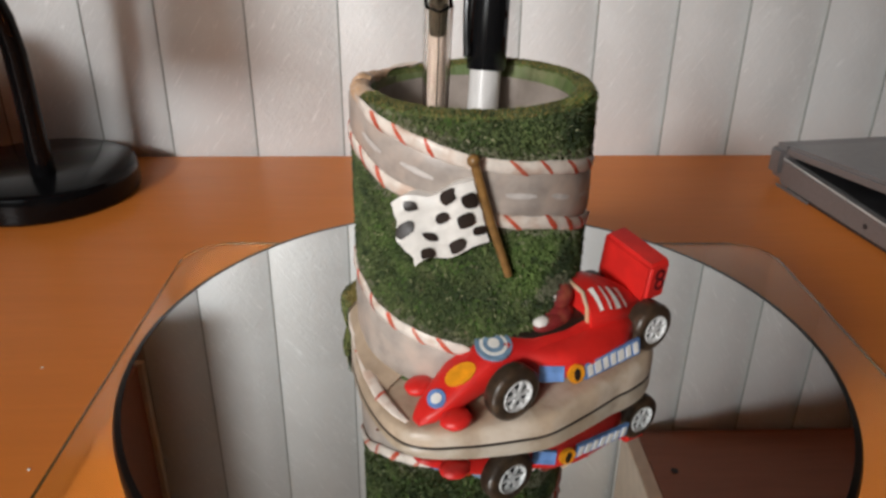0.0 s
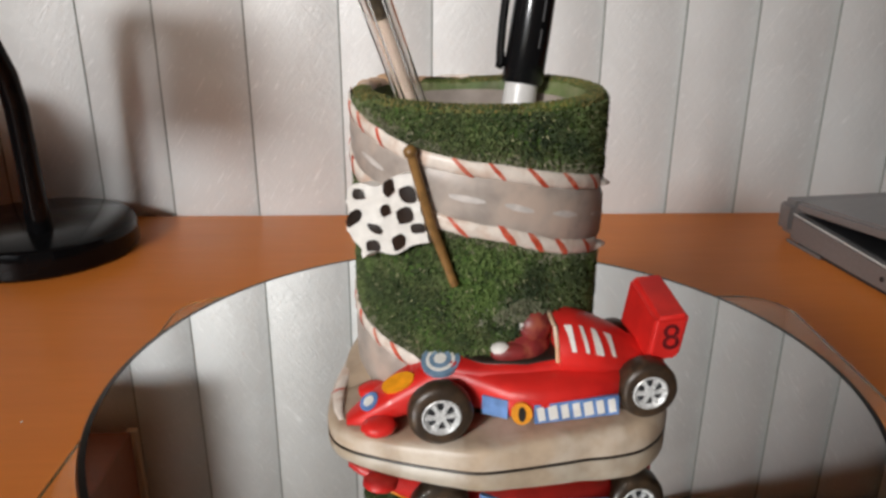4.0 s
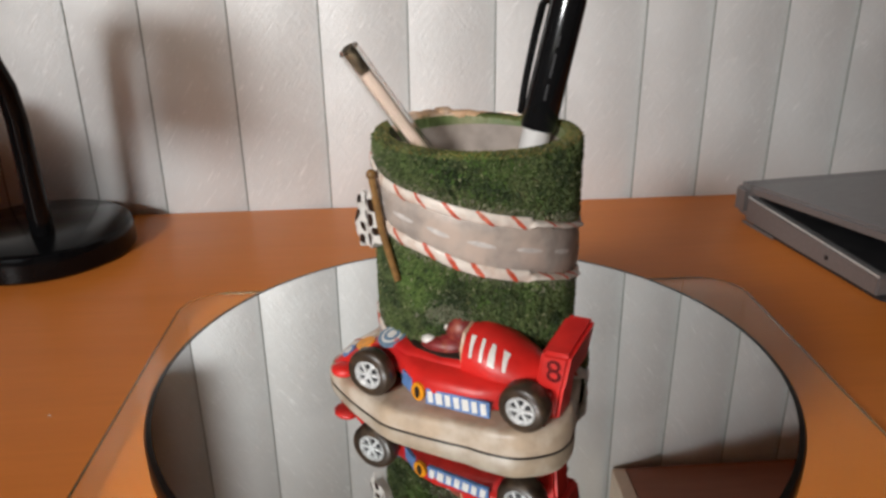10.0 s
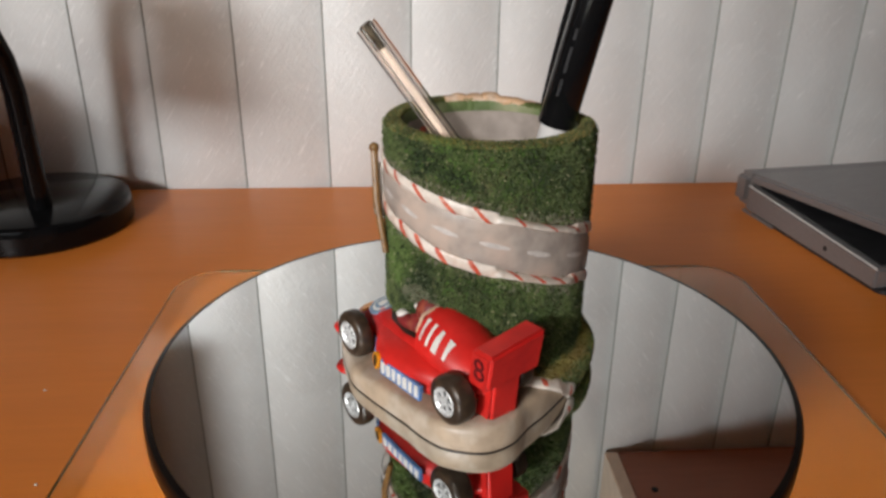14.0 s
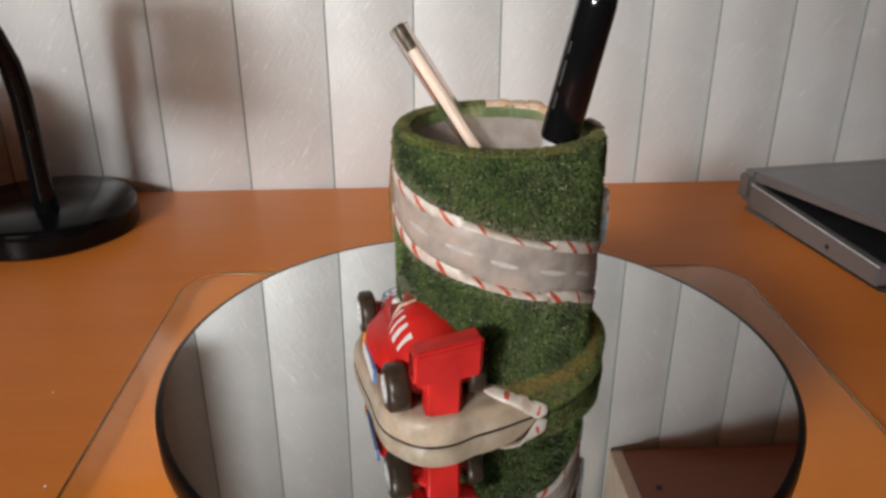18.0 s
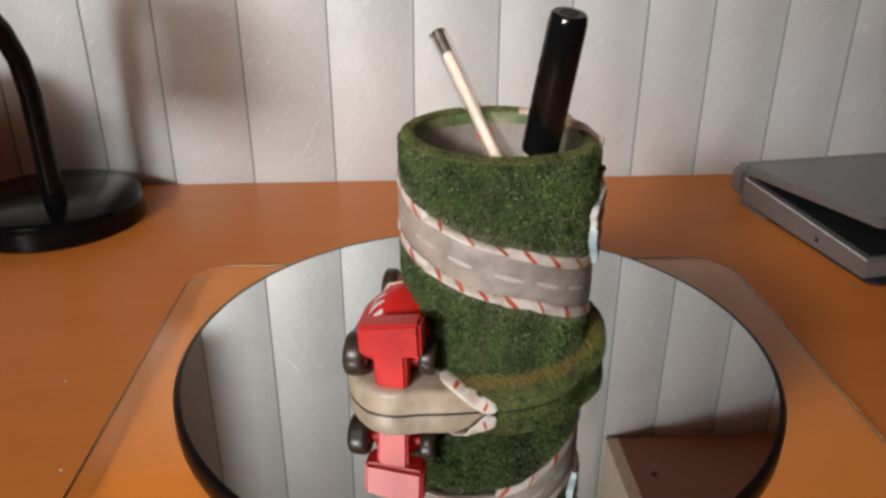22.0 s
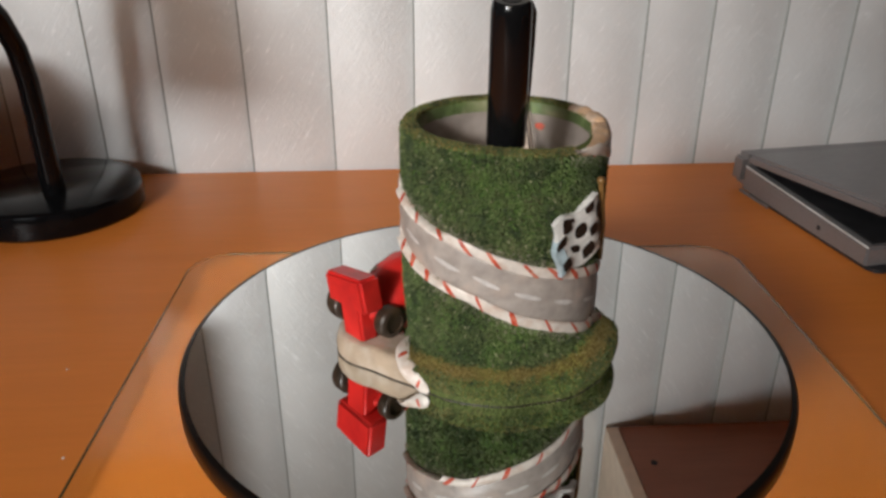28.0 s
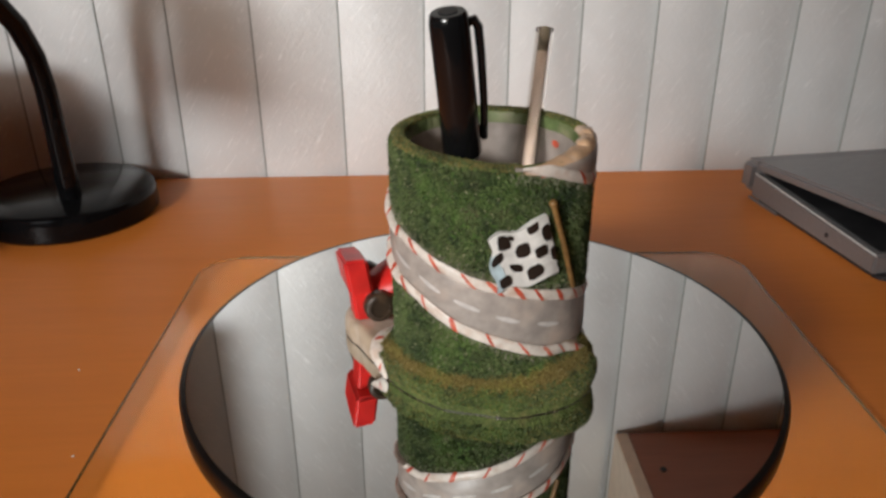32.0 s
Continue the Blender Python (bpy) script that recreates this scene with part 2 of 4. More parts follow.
def flock_material(name, fresh, deep, tip):
    """Tufts whose colour changes from one to the next and in broad patches."""
    m, bsdf, L, tex, window, mix, bump = node_kit(name)
    geo = m.node_tree.nodes.new("ShaderNodeNewGeometry")
    one = geo.outputs["Random Per Island"]
    col = mix(mix(deep, fresh, window(one, -0.4, 0.85)), deep, window(tex(60, 5), 0.44, 0.66))
    col = mix(col, (fresh[0] * 0.95, fresh[1] * 1.15, fresh[2] * 0.85), window(tex(34, 3), 0.53, 0.68))
    col = mix(col, deep, window(tex(180, 4), 0.55, 0.70))
    col = mix(col, tip, window(one, 0.972, 0.980))
    L.new(col, bsdf.inputs["Base Color"])
    bsdf.inputs["Roughness"].default_value = 0.85
    bsdf.inputs["Specular IOR Level"].default_value = 0.2
    return m


M["flock"] = flock_material("green flock tufts", (0.132, 0.168, 0.062), (0.034, 0.050, 0.023), (0.27, 0.27, 0.15))
M["dusty_flock"] = flock_material("tufts dusted with tan paint", (0.225, 0.215, 0.145), (0.14, 0.145, 0.09), (0.27, 0.25, 0.17))
M["dry_flock"] = flock_material("olive tufts", (0.27, 0.20, 0.065), (0.15, 0.125, 0.042), (0.36, 0.30, 0.14))

m, bsdf, L, tex, window, mix, bump = node_kit("pearl cream blind fabric")
fibre = tex(240, 6, 1.2, (1.0, 1.0, 0.16), 42)
swirl = tex(110, 5, 2.2, (1.0, 1.0, 0.30), -38)
stroke = tex(230, 4, 2.6, (1.0, 1.0, 0.10), 33)
cloud = tex(7, 4, 0.8)
# pale strokes in the base colour stand in for glints on the embossing
L.new(mix(mix((0.785, 0.796, 0.788), (0.68, 0.682, 0.67), window(cloud, 0.35, 0.75)), (0.90, 0.905, 0.90), window(stroke, 0.60, 0.72)), bsdf.inputs["Base Color"])
L.new(bump(fibre, 0.0005, 0.22, bump(stroke, 0.0007, 0.5, bump(swirl, 0.0006, 0.45))), bsdf.inputs["Normal"])
bsdf.inputs["Roughness"].default_value = 0.46
bsdf.inputs["Specular IOR Level"].default_value = 0.5
bsdf.inputs["Metallic"].default_value = 0.25
M["blind"] = m


def clear(name, tint, rough=0.02, ior=1.5):
    m = bpy.data.materials.new(name)
    m.use_nodes = True
    b = m.node_tree.nodes["Principled BSDF"]
    b.inputs["Base Color"].default_value = (*tint, 1)
    b.inputs["Transmission Weight"].default_value = 1.0
    b.inputs["Roughness"].default_value = rough
    b.inputs["IOR"].default_value = ior
    return m


M["glass"] = clear("clear green tinted glass", (0.915, 0.945, 0.865), 0.01, 1.30)
M["glass_edge"] = material("olive glass edge", (0.10, 0.090, 0.045), 0.12, vary=0.1)
M["pen_clear"] = clear("clear pen plastic", (0.985, 0.96, 0.93), 0.10, 1.26)
mirror = bpy.data.materials.new("silvered mirror")
mirror.use_nodes = True
mb = mirror.node_tree.nodes["Principled BSDF"]
mb.inputs["Base Color"].default_value = (0.82, 0.845, 0.85, 1)
mb.inputs["Metallic"].default_value = 1.0
mb.inputs["Roughness"].default_value = 0.0
M["mirror"] = mirror


# ---- mesh helpers ----
def box(bm, x0, x1, y0, y1, z0, z1, m=None):
    vs = [bm.verts.new(Vector(p)) for p in ((x0, y0, z0), (x1, y0, z0), (x1, y1, z0), (x0, y1, z0),
                                            (x0, y0, z1), (x1, y0, z1), (x1, y1, z1), (x0, y1, z1))]
    for f in ((3, 2, 1, 0), (4, 5, 6, 7), (0, 1, 5, 4), (1, 2, 6, 5), (2, 3, 7, 6), (3, 0, 4, 7)):
        bm.faces.new([vs[i] for i in f])
    if m is not None:
        bmesh.ops.transform(bm, matrix=m, verts=vs)
    return vs


def bevelled(bm, width, segments=2):
    bmesh.ops.bevel(bm, geom=list(bm.edges), offset=width, segments=segments, affect="EDGES", clamp_overlap=True)
    return bm


def solid_box(x0, x1, y0, y1, z0, z1, width=0.0, segments=2):
    bm = bmesh.new()
    box(bm, x0, x1, y0, y1, z0, z1)
    if width:
        bevelled(bm, width, segments)
    return bm


def lathe(profile, segments=48, centre=(0, 0), closed=False):
    """A body of revolution about the upright line through centre; profile: (radius, z) from bottom to top."""
    bm = bmesh.new()
    rings = []
    for r, z in profile:
        if r < 1e-6:
            rings.append([bm.verts.new((centre[0], centre[1], z))])
        else:
            rings.append([bm.verts.new((centre[0] + r * math.cos(2 * math.pi * k / segments),
                                        centre[1] + r * math.sin(2 * math.pi * k / segments), z)) for k in range(segments)])
    pairs = list(zip(rings, rings[1:]))
    if closed:
        pairs.append((rings[-1], rings[0]))
    for a, b in pairs:
        for k in range(segments):
            j = (k + 1) % segments
            if len(a) == 1 and len(b) == 1:
                continue
            if len(a) == 1:
                bm.faces.new((a[0], b[j], b[k]))
            elif len(b) == 1:
                bm.faces.new((a[k], a[j], b[0]))
            else:
                bm.faces.new((a[k], a[j], b[j], b[k]))
    return bm


def tube(points, radius, segments=12, cap=True, bore=0.0):
    """A tube along points; radius: one number or one for each point; bore: the radius of a hollow through it."""
    bm = bmesh.new()
    pts = [Vector(p) for p in points]
    rad = radius if isinstance(radius, (list, tuple)) else [radius] * len(pts)
    side = None
    rings, inner = [], []
    for i, p in enumerate(pts):
        d = (pts[min(i + 1, len(pts) - 1)] - pts[max(i - 1, 0)]).normalized()
        if side is None:
            side = d.cross(Vector((0.31, 0.17, 0.93)))
            if side.length < 0.2:
                side = d.cross(Vector((0.1, 1, 0.05)))
        side = (side - d * side.dot(d)).normalized()
        n = side.cross(d).normalized()
        turns = [2 * math.pi * k / segments for k in range(segments)]
        rings.append([bm.verts.new(p + (side * math.cos(a) + n * math.sin(a)) * rad[i]) for a in turns])
        if bore:
            inner.append([bm.verts.new(p + (side * math.cos(a) + n * math.sin(a)) * bore) for a in turns])
    for some in (rings, inner):
        for a, b in zip(some, some[1:]):
            for k in range(segments):
                j = (k + 1) % segments
                bm.faces.new((a[k], a[j], b[j], b[k]))
    if bore:
        for a, b in ((rings[0], inner[0]), (rings[-1], inner[-1])):
            for k in range(segments):
                j = (k + 1) % segments
                bm.faces.new((a[k], a[j], b[j], b[k]))
    elif cap:
        bm.faces.new(rings[0][::-1])
        bm.faces.new(rings[-1])
    bmesh.ops.recalc_face_normals(bm, faces=list(bm.faces))
    return bm


def prism(outline, z0, z1, width=0.0, segments=2):
    bm = bmesh.new()
    lo = [bm.verts.new((x, y, z0)) for x, y in outline]
    hi = [bm.verts.new((x, y, z1)) for x, y in outline]
    n = len(outline)
    bm.faces.new(lo[::-1])
    top = bm.faces.new(hi)
    for k in range(n):
        bm.faces.new((lo[k], lo[(k + 1) % n], hi[(k + 1) % n], hi[k]))
    if width:
        bmesh.ops.bevel(bm, geom=list(top.edges), offset=width, segments=segments, affect="EDGES", clamp_overlap=True)
    bmesh.ops.recalc_face_normals(bm, faces=list(bm.faces))
    return bm


def sections(rows, segments=20, power=2.6):
    """A body through cross-sections along x: (x, half width, z low, z high, y offset), rounded boxes in outline."""
    bm = bmesh.new()
    rings = []
    for x, w, z0, z1, yo in rows:
        ring = []
        for k in range(segments):
            a = 2 * math.pi * k / segments
            c, s = math.cos(a), math.sin(a)
            ring.append(bm.verts.new((x, yo + w * math.copysign(abs(c) ** (2 / power), c),
                                      (z0 + z1) / 2 + (z1 - z0) / 2 * math.copysign(abs(s) ** (2 / power), s))))
        rings.append(ring)
    for a, b in zip(rings, rings[1:]):
        for k in range(segments):
            j = (k + 1) % segments
            bm.faces.new((a[k], a[j], b[j], b[k]))
    bm.faces.new(rings[0][::-1])
    bm.faces.new(rings[-1])
    bmesh.ops.recalc_face_normals(bm, faces=list(bm.faces))
    return bm


def mesh_object(name, bm, mat, smooth=None):
    me = bpy.data.meshes.new(name)
    bm.to_mesh(me)
    bm.free()
    me.materials.append(M[mat])
    if smooth is not None:
        me.polygons.foreach_set("use_smooth", [True] * len(me.polygons))
        me.set_sharp_from_angle(angle=radians(smooth))
    return new(name, me)


def part(name, bm, mat, parent, label="", smooth=35, m=None):
    ob = mesh_object(name, bm, mat, smooth)
    ob.parent = parent
    if m is not None:
        ob.matrix_basis = m
    return tagged(ob, label)


def thing(name, label, category, group="", m=None, kind=""):
    ob = new(name)
    ob.empty_display_size = 0.05
    if m is not None:
        ob.matrix_basis = m
    return tagged(ob, label, category, group, kind)


def structure(name, bm, mat, label, category, smooth=None):
    return tagged(mesh_object(name, bm, mat, smooth), label, category, kind="structure")


# ---- the room ----
FLOOR, CEIL = -0.74, 1.72
X0, X1, Y0, Y1 = -1.9, 1.9, -1.65, 0.66
structure("floor", solid_box(X0 - 0.1, X1 + 0.1, Y0 - 0.1, Y1 + 0.1, FLOOR - 0.1, FLOOR), "floor", "brown carpet floor of the room", "floor")
structure("ceiling", solid_box(X0 - 0.1, X1 + 0.1, Y0 - 0.1, Y1 + 0.1, CEIL, CEIL + 0.1), "ceiling", "plain white painted ceiling", "ceiling")
structure("wall_north", solid_box(X0, X1, Y1, Y1 + 0.1, FLOOR, CEIL), "wall", "cream painted wall behind the blinds", "wall")
structure("wall_west", solid_box(X0 - 0.1, X0, Y0 - 0.1, Y1 + 0.1, FLOOR, CEIL), "wall", "cream painted side wall", "wall")
structure("wall_east", solid_box(X1, X1 + 0.1, Y0 - 0.1, Y1 + 0.1, FLOOR, CEIL), "wall", "cream painted side wall", "wall")
WX0, WX1, WZ0, WZ1 = -1.45, -0.40, 0.35, 1.45
bm = bmesh.new()
box(bm, X0, WX0, Y0 - 0.1, Y0, FLOOR, CEIL)
box(bm, WX1, X1, Y0 - 0.1, Y0, FLOOR, CEIL)
box(bm, WX0, WX1, Y0 - 0.1, Y0, FLOOR, WZ0)
box(bm, WX0, WX1, Y0 - 0.1, Y0, WZ1, CEIL)
structure("wall_south", bm, "wall", "cream painted wall with a window opening", "wall")

# vertical blind: slats that overlap, each with its left edge in front
SLAT_Y = 0.580
EDGES = [-0.826, -0.736, -0.646, -0.556, -0.462, -0.363, -0.289, -0.198, -0.103, -0.010, 0.086, 0.166, 0.250, 0.327, 0.410, 0.491,
         0.574, 0.657, 0.740, 0.823]


def slat_mesh(width, z0, z1, bow, turn):
    """A bowed slat from its left edge; turn: how far its right edge lies behind."""
    bm = bmesh.new()
    n, rows = 12, 6

    def sheet(back):
        return [[bm.verts.new((width * i / n, turn * (i / n) - bow * math.sin(math.pi * i / n) + back, z0 + (z1 - z0) * j / rows)) for i in range(n + 1)]
                for j in range(rows + 1)]

    front, rear = sheet(0), sheet(0.0008)
    for j in range(rows):
        for i in range(n):
            bm.faces.new((front[j][i], front[j][i + 1], front[j + 1][i + 1], front[j + 1][i]))
            bm.faces.new((rear[j][i], rear[j + 1][i], rear[j + 1][i + 1], rear[j][i + 1]))
        bm.faces.new((front[j][0], front[j + 1][0], rear[j + 1][0], rear[j][0]))
        bm.faces.new((front[j][n], rear[j][n], rear[j + 1][n], front[j + 1][n]))
    for i in range(n):
        bm.faces.new((front[0][i], rear[0][i], rear[0][i + 1], front[0][i + 1]))
        bm.faces.new((front[rows][i], front[rows][i + 1], rear[rows][i + 1], rear[rows][i]))
    return bm


blind = thing("vertical_blind", "cream embossed vertical blind drawn closed behind the desk", "vertical blind")
for i, x in enumerate(EDGES):
    nxt = EDGES[i + 1] if i + 1 < len(EDGES) else x + 0.085
    slat = part("slat", slat_mesh(nxt - x + 0.012, -0.42, 1.16, 0.0040, 0.0085), "blind", blind, smooth=50,
                m=pose(x, SLAT_Y - 0.006 + 0.001 * math.sin(5.1 * i), 0, 0, 0.2 * math.sin(2.3 * i), 0.8 * math.sin(1.7 * i + 0.6)))
    # narrow grey green strip down the slat's left edge
    part("edge_strip", solid_box(-0.0010, 0.0007, -0.0011, 0.0012, -0.42, 1.16, 0.0004), "edge_strip", slat, "grey green strip down the left edge")
part("headrail", solid_box(-0.9, 0.95, 0.565, 0.66, 1.161, 1.20, 0.004), "white", blind, "white headrail")

# desk
desk = thing("desk", "wide orange beech laminate desk against the blinds", "desk")
part("desktop", solid_box(-1.0, 1.05, -0.46, 0.572, -0.028, 0.0, 0.003), "wood", desk)
for x in (-0.97, 0.99):
    part("side_panel", solid_box(x, x + 0.025, -0.42, 0.54, FLOOR, -0.0285, 0.002), "wood", desk)
part("modesty_panel", solid_box(-0.944, 0.989, 0.50, 0.518, -0.5, -0.0285, 0.002), "wood", desk)


# wall units over the desk, on tall side panels
def hutch(name, x0, x1, z0, y0, panel_x):
    u = thing(name, "red brown laminate cupboard over the desk with cream edges", "cupboard")
    part("carcass", solid_box(x0 + 0.0185, x1, y0, 0.568, z0, z0 + 0.42, 0.001), "cabinet_wood", u)
    part("end_panel", solid_box(x0, x0 + 0.018, y0, 0.568, z0, z0 + 0.42, 0.001), "cabinet_edge", u, "cream end panel")
    part("support_panel", solid_box(panel_x, panel_x + 0.02, y0, 0.568, 0.0, z0 - 0.0005, 0.001), "cabinet_wood", u)
    return u


right_unit = hutch("cupboard", 0.254, 0.98, 0.632, 0.07, 0.955)
part("screw_hole", lathe([(0, 0.6310), (0.0045, 0.6310), (0.0045, 0.6335), (0, 0.6335)], 16, (0.30, 0.490)), "dark_grey", right_unit, "dark screw hole")
u = thing("cupboard", "low red brown laminate cupboard with a cream back edge", "cupboard")
part("carcass", solid_box(-0.96, -0.368, 0.25, 0.556, 0.505, 0.93, 0.001), "cabinet_wood", u)
part("back_edge", solid_box(-0.374, -0.362, 0.5565, 0.566, 0.505, 0.93, 0.001), "cabinet_edge", u, "cream back edge")
part("support_panel", solid_box(-0.955, -0.935, 0.25, 0.556, 0.0, 0.5045, 0.001), "cabinet_wood", u)


# ---- on the desk ----
def rounded_rect(x0, x1, y0, y1, r, n=8):
    out = []
    for cx, cy, a0 in ((x1 - r, y1 - r, 0), (x0 + r, y1 - r, 90), (x0 + r, y0 + r, 180), (x1 - r, y0 + r, 270)):
        for k in range(n + 1):
            a = radians(a0 + 90 * k / n)
            out.append((cx + r * math.cos(a), cy + r * math.sin(a)))
    return out


board = thing("glass_board", "clear glass board with rounded corners on the desk", "glass board", m=pose(0, 0, 0, 0, 0, -1.0))
sheet = part("glass_sheet", prism(rounded_rect(-0.2135, 0.2555, -0.085, 0.321, 0.032), 0.007, 0.012, 0.0012), "glass", board)
sheet.visible_shadow = False
edge = rounded_rect(-0.2137, 0.2557, -0.0852, 0.3212, 0.032)
part("polished_edge", tube([(x, y, 0.0095) for x, y in edge + edge[:1]], 0.0009, 8), "glass_edge", board, "dark polished edge")
for x in (-0.08, 0.10):
    for y in (-0.05, 0.20):
        part("rubber_foot", lathe([(0, 0), (0.006, 0), (0.006, 0.0069), (0, 0.0069)], 20, (x, y)), "glass", board, "clear rubber foot").visible_shadow = False

stand = thing("turntable", "dark round turntable stand on the glass board", "turntable")
part("foot_disc", lathe([(0, 0.0122), (0.07, 0.0122), (0.07, 0.022), (0.066, 0.025), (0, 0.025)], 48), "stand", stand)
part("column", lathe([(0, 0.0251), (0.032, 0.0251), (0.028, 0.10), (0, 0.10)], 40), "stand", stand)
part("top_plate", lathe([(0, 0.1001), (0.05, 0.1001), (0.09, 0.107), (0.09, 0.1128), (0, 0.1128)], 48), "stand", stand)

# round mirror, on the turntable
MZ = 0.1203
disc = thing("round_mirror", "round mirror with a dark edge lying on a turntable", "mirror")
part("mirror_glass", lathe([(0, 0.1131), (0.1281, 0.1131), (0.1281, MZ), (0, MZ)], 160), "mirror", disc)
part("edge_ring", lathe([(0.1282, 0.1106), (0.1302, 0.1106), (0.1310, 0.1118), (0.1310, 0.1188), (0.1302, MZ - 0.0002), (0.1282, MZ + 0.0001)],
                        160, closed=True), "black_rubber", disc, "dark edge ring")

# desk lamp
lamp = thing("desk_lamp", "black desk lamp with a heavy round base and a bent neck", "lamp")
LX, LY = -0.384, 0.468
part("base", lathe([(0, 0), (0.085, 0), (0.0875, 0.003), (0.0875, 0.019), (0.0855, 0.025), (0.081, 0.0278), (0, 0.030)], 72, (LX, LY)),
     "black_plastic", lamp)
neck = [(-0.369, 0.440, 0.0285), (-0.3692, 0.4394, 0.060), (-0.3692, 0.4392, 0.0995), (-0.3694, 0.4385, 0.139), (-0.3708, 0.4339, 0.1693),
        (-0.3744, 0.4219, 0.1983), (-0.3804, 0.4021, 0.2234), (-0.389, 0.3733, 0.2477), (-0.3993, 0.3389, 0.2691), (-0.4111, 0.2996, 0.2882),
        (-0.4260, 0.2450, 0.306), (-0.436, 0.18, 0.326), (-0.442, 0.11, 0.345), (-0.445, 0.04, 0.368), (-0.4457, 0.0, 0.374)]
part("neck", tube(neck, [0.0110, 0.0104, 0.0100, 0.0098] + [0.0095] * 11, 20), "black_plastic", lamp)
part("shade", lathe([(0.015, 0.392), (0.030, 0.388), (0.052, 0.364), (0.060, 0.297), (0.058, 0.297), (0.050, 0.362), (0.028, 0.384), (0.0, 0.388), (0.0, 0.392)], 40,
                    (-0.4457, 0.0)), "black_plastic", lamp)

# low dark box beyond the lamp, unseen, added for the shadow on the blinds
box_thing = thing("storage_box", "unseen low dark box added to shadow the blinds", "box")
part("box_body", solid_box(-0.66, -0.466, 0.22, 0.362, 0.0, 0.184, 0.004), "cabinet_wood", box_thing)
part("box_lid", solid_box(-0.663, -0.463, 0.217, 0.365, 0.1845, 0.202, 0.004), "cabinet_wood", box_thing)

# a few pale crumbs on the desk
crumb = mesh_object("crumb", bmesh.new(), "white")
bm = bmesh.new()
bmesh.ops.create_icosphere(bm, subdivisions=1, radius=0.0009)
for v in bm.verts:
    v.co *= 1 + 0.35 * noise.noise(v.co * 1500)
    v.co.z = 0.6 * v.co.z + 0.0005
bm.to_mesh(crumb.data)
bm.free()
tagged(crumb, "tiny pale crumb lying on the orange desk", "crumb", "crumbs on the desk")
crumb.matrix_basis = pose(-0.2299, 0.0754, 0)
for x, y, turn in ((-0.262, 0.168, 40), (-0.305, 0.115, 110)):
    copy_thing(crumb, pose(x, y, 0, 0, 0, turn))

# laptop, lid ajar
lap = thing("laptop", "silver grey laptop with its lid ajar on the desk", "laptop", m=pose(0.343, 0.478, 0, 0, 0, 8.1))


def wedge(bm, z_front, z_back, y_front, y_back):
    """Raises the upper half of a box towards its back."""
    mid = sum(v.co.z for v in bm.verts) / len(bm.verts)
    for v in bm.verts:
        if v.co.z > mid:
            v.co.z += z_front + (z_back - z_front) * (v.co.y - y_front) / (y_back - y_front)
    return bm


part("base", wedge(solid_box(0, 0.33, -0.199, -0.004, 0.0032, 0.0215, 0.002), 0.0, 0.0085, -0.199, -0.004), "silver", lap)
part("keyboard_deck", wedge(solid_box(0.008, 0.322, -0.193, -0.012, 0.0200, 0.0222), 0.0003, 0.0085, -0.199, -0.004), "dark_grey", lap)
part("underside", prism(rounded_rect(0.003, 0.332, -0.208, -0.008, 0.012), 0.0, 0.0030, 0.0012), "dark_grey", lap, "dark base plate", 40)
part("hinge", bevelled(solid_box(-0.001, 0.331, -0.006, 0.021, 0.0062, 0.0405), 0.006, 4), "silver", lap, "silver hinge block", 50)
# pale tube stands in for the highlight along the bevel of the base
part("edge_highlight", tube([(0.0002, -0.1985, 0.0212), (0.0002, -0.1, 0.0256), (0.0002, -0.006, 0.0298)], 0.0009, 8), "rim", lap, "pale strip set as the highlight on the top edge")
part("foot_rail", solid_box(-0.0010, 0.0015, -0.055, -0.002, 0.0, 0.0030, 0.0006), "silver", lap, "thin silver foot rail")
lid = part("lid", solid_box(0, 0.33, -0.205, -0.007, 0.0, 0.0105, 0.003), "silver", lap, m=pose(0, 0.000, 0.0325, -5.5, 0, 0))
part("screen", solid_box(0.01, 0.32, -0.196, -0.012, -0.0006, -0.0001), "dark_grey", lid)
part("lock_port", tube([(-0.0006, -0.134, 0.0128), (0.002, -0.134, 0.0128)], 0.0024, 14), "dark_grey", lap)

# ---- pen holder, in turntable space ----
HX, HY = -0.0093, 0.0065


def around(a, r, z):
    return Vector((HX + r * math.cos(radians(a)), HY + r * math.sin(radians(a)), z))


def along(table, a):
    xs, ys = zip(*table)
    return float(np.interp(a, xs, ys))


TOP = [(-162, 0.2215), (-150, 0.2188), (-143, 0.2165), (-128, 0.2142), (-112, 0.2112), (-95, 0.2078), (-74, 0.2055), (-60, 0.2044),
       (-42, 0.2017), (6, 0.1948), (23, 0.1910), (57, 0.1846), (71, 0.1810), (90, 0.1765), (117, 0.1716), (142, 0.1670), (167, 0.1613),
       (205, 0.1550), (216, 0.1510), (233, 0.1480), (251, 0.1455), (270, 0.1430)]
LOW = [(-250, 0.2202), (-240, 0.2190), (-228, 0.2175), (-195, 0.2090), (-152, 0.2028), (-135, 0.1980), (-122, 0.1962), (-77, 0.1886),
       (-56, 0.1860), (-36, 0.1812), (5, 0.1745), (31, 0.1690), (59, 0.1645), (83, 0.1568), (103, 0.1520), (120, 0.1474), (134, 0.1437),
       (150, 0.1412), (165, 0.1370), (185, 0.1310), (205, 0.1276), (270, 0.1262)]
RIM = 0.2214
holder = thing("pen_holder", "pen holder with green grass, spiral race track and red racing car", "pen holder")


def rough(v, amount, scale):
    return amount * (noise.noise(v * scale) + 0.6 * noise.noise(v * scale * 2.7))


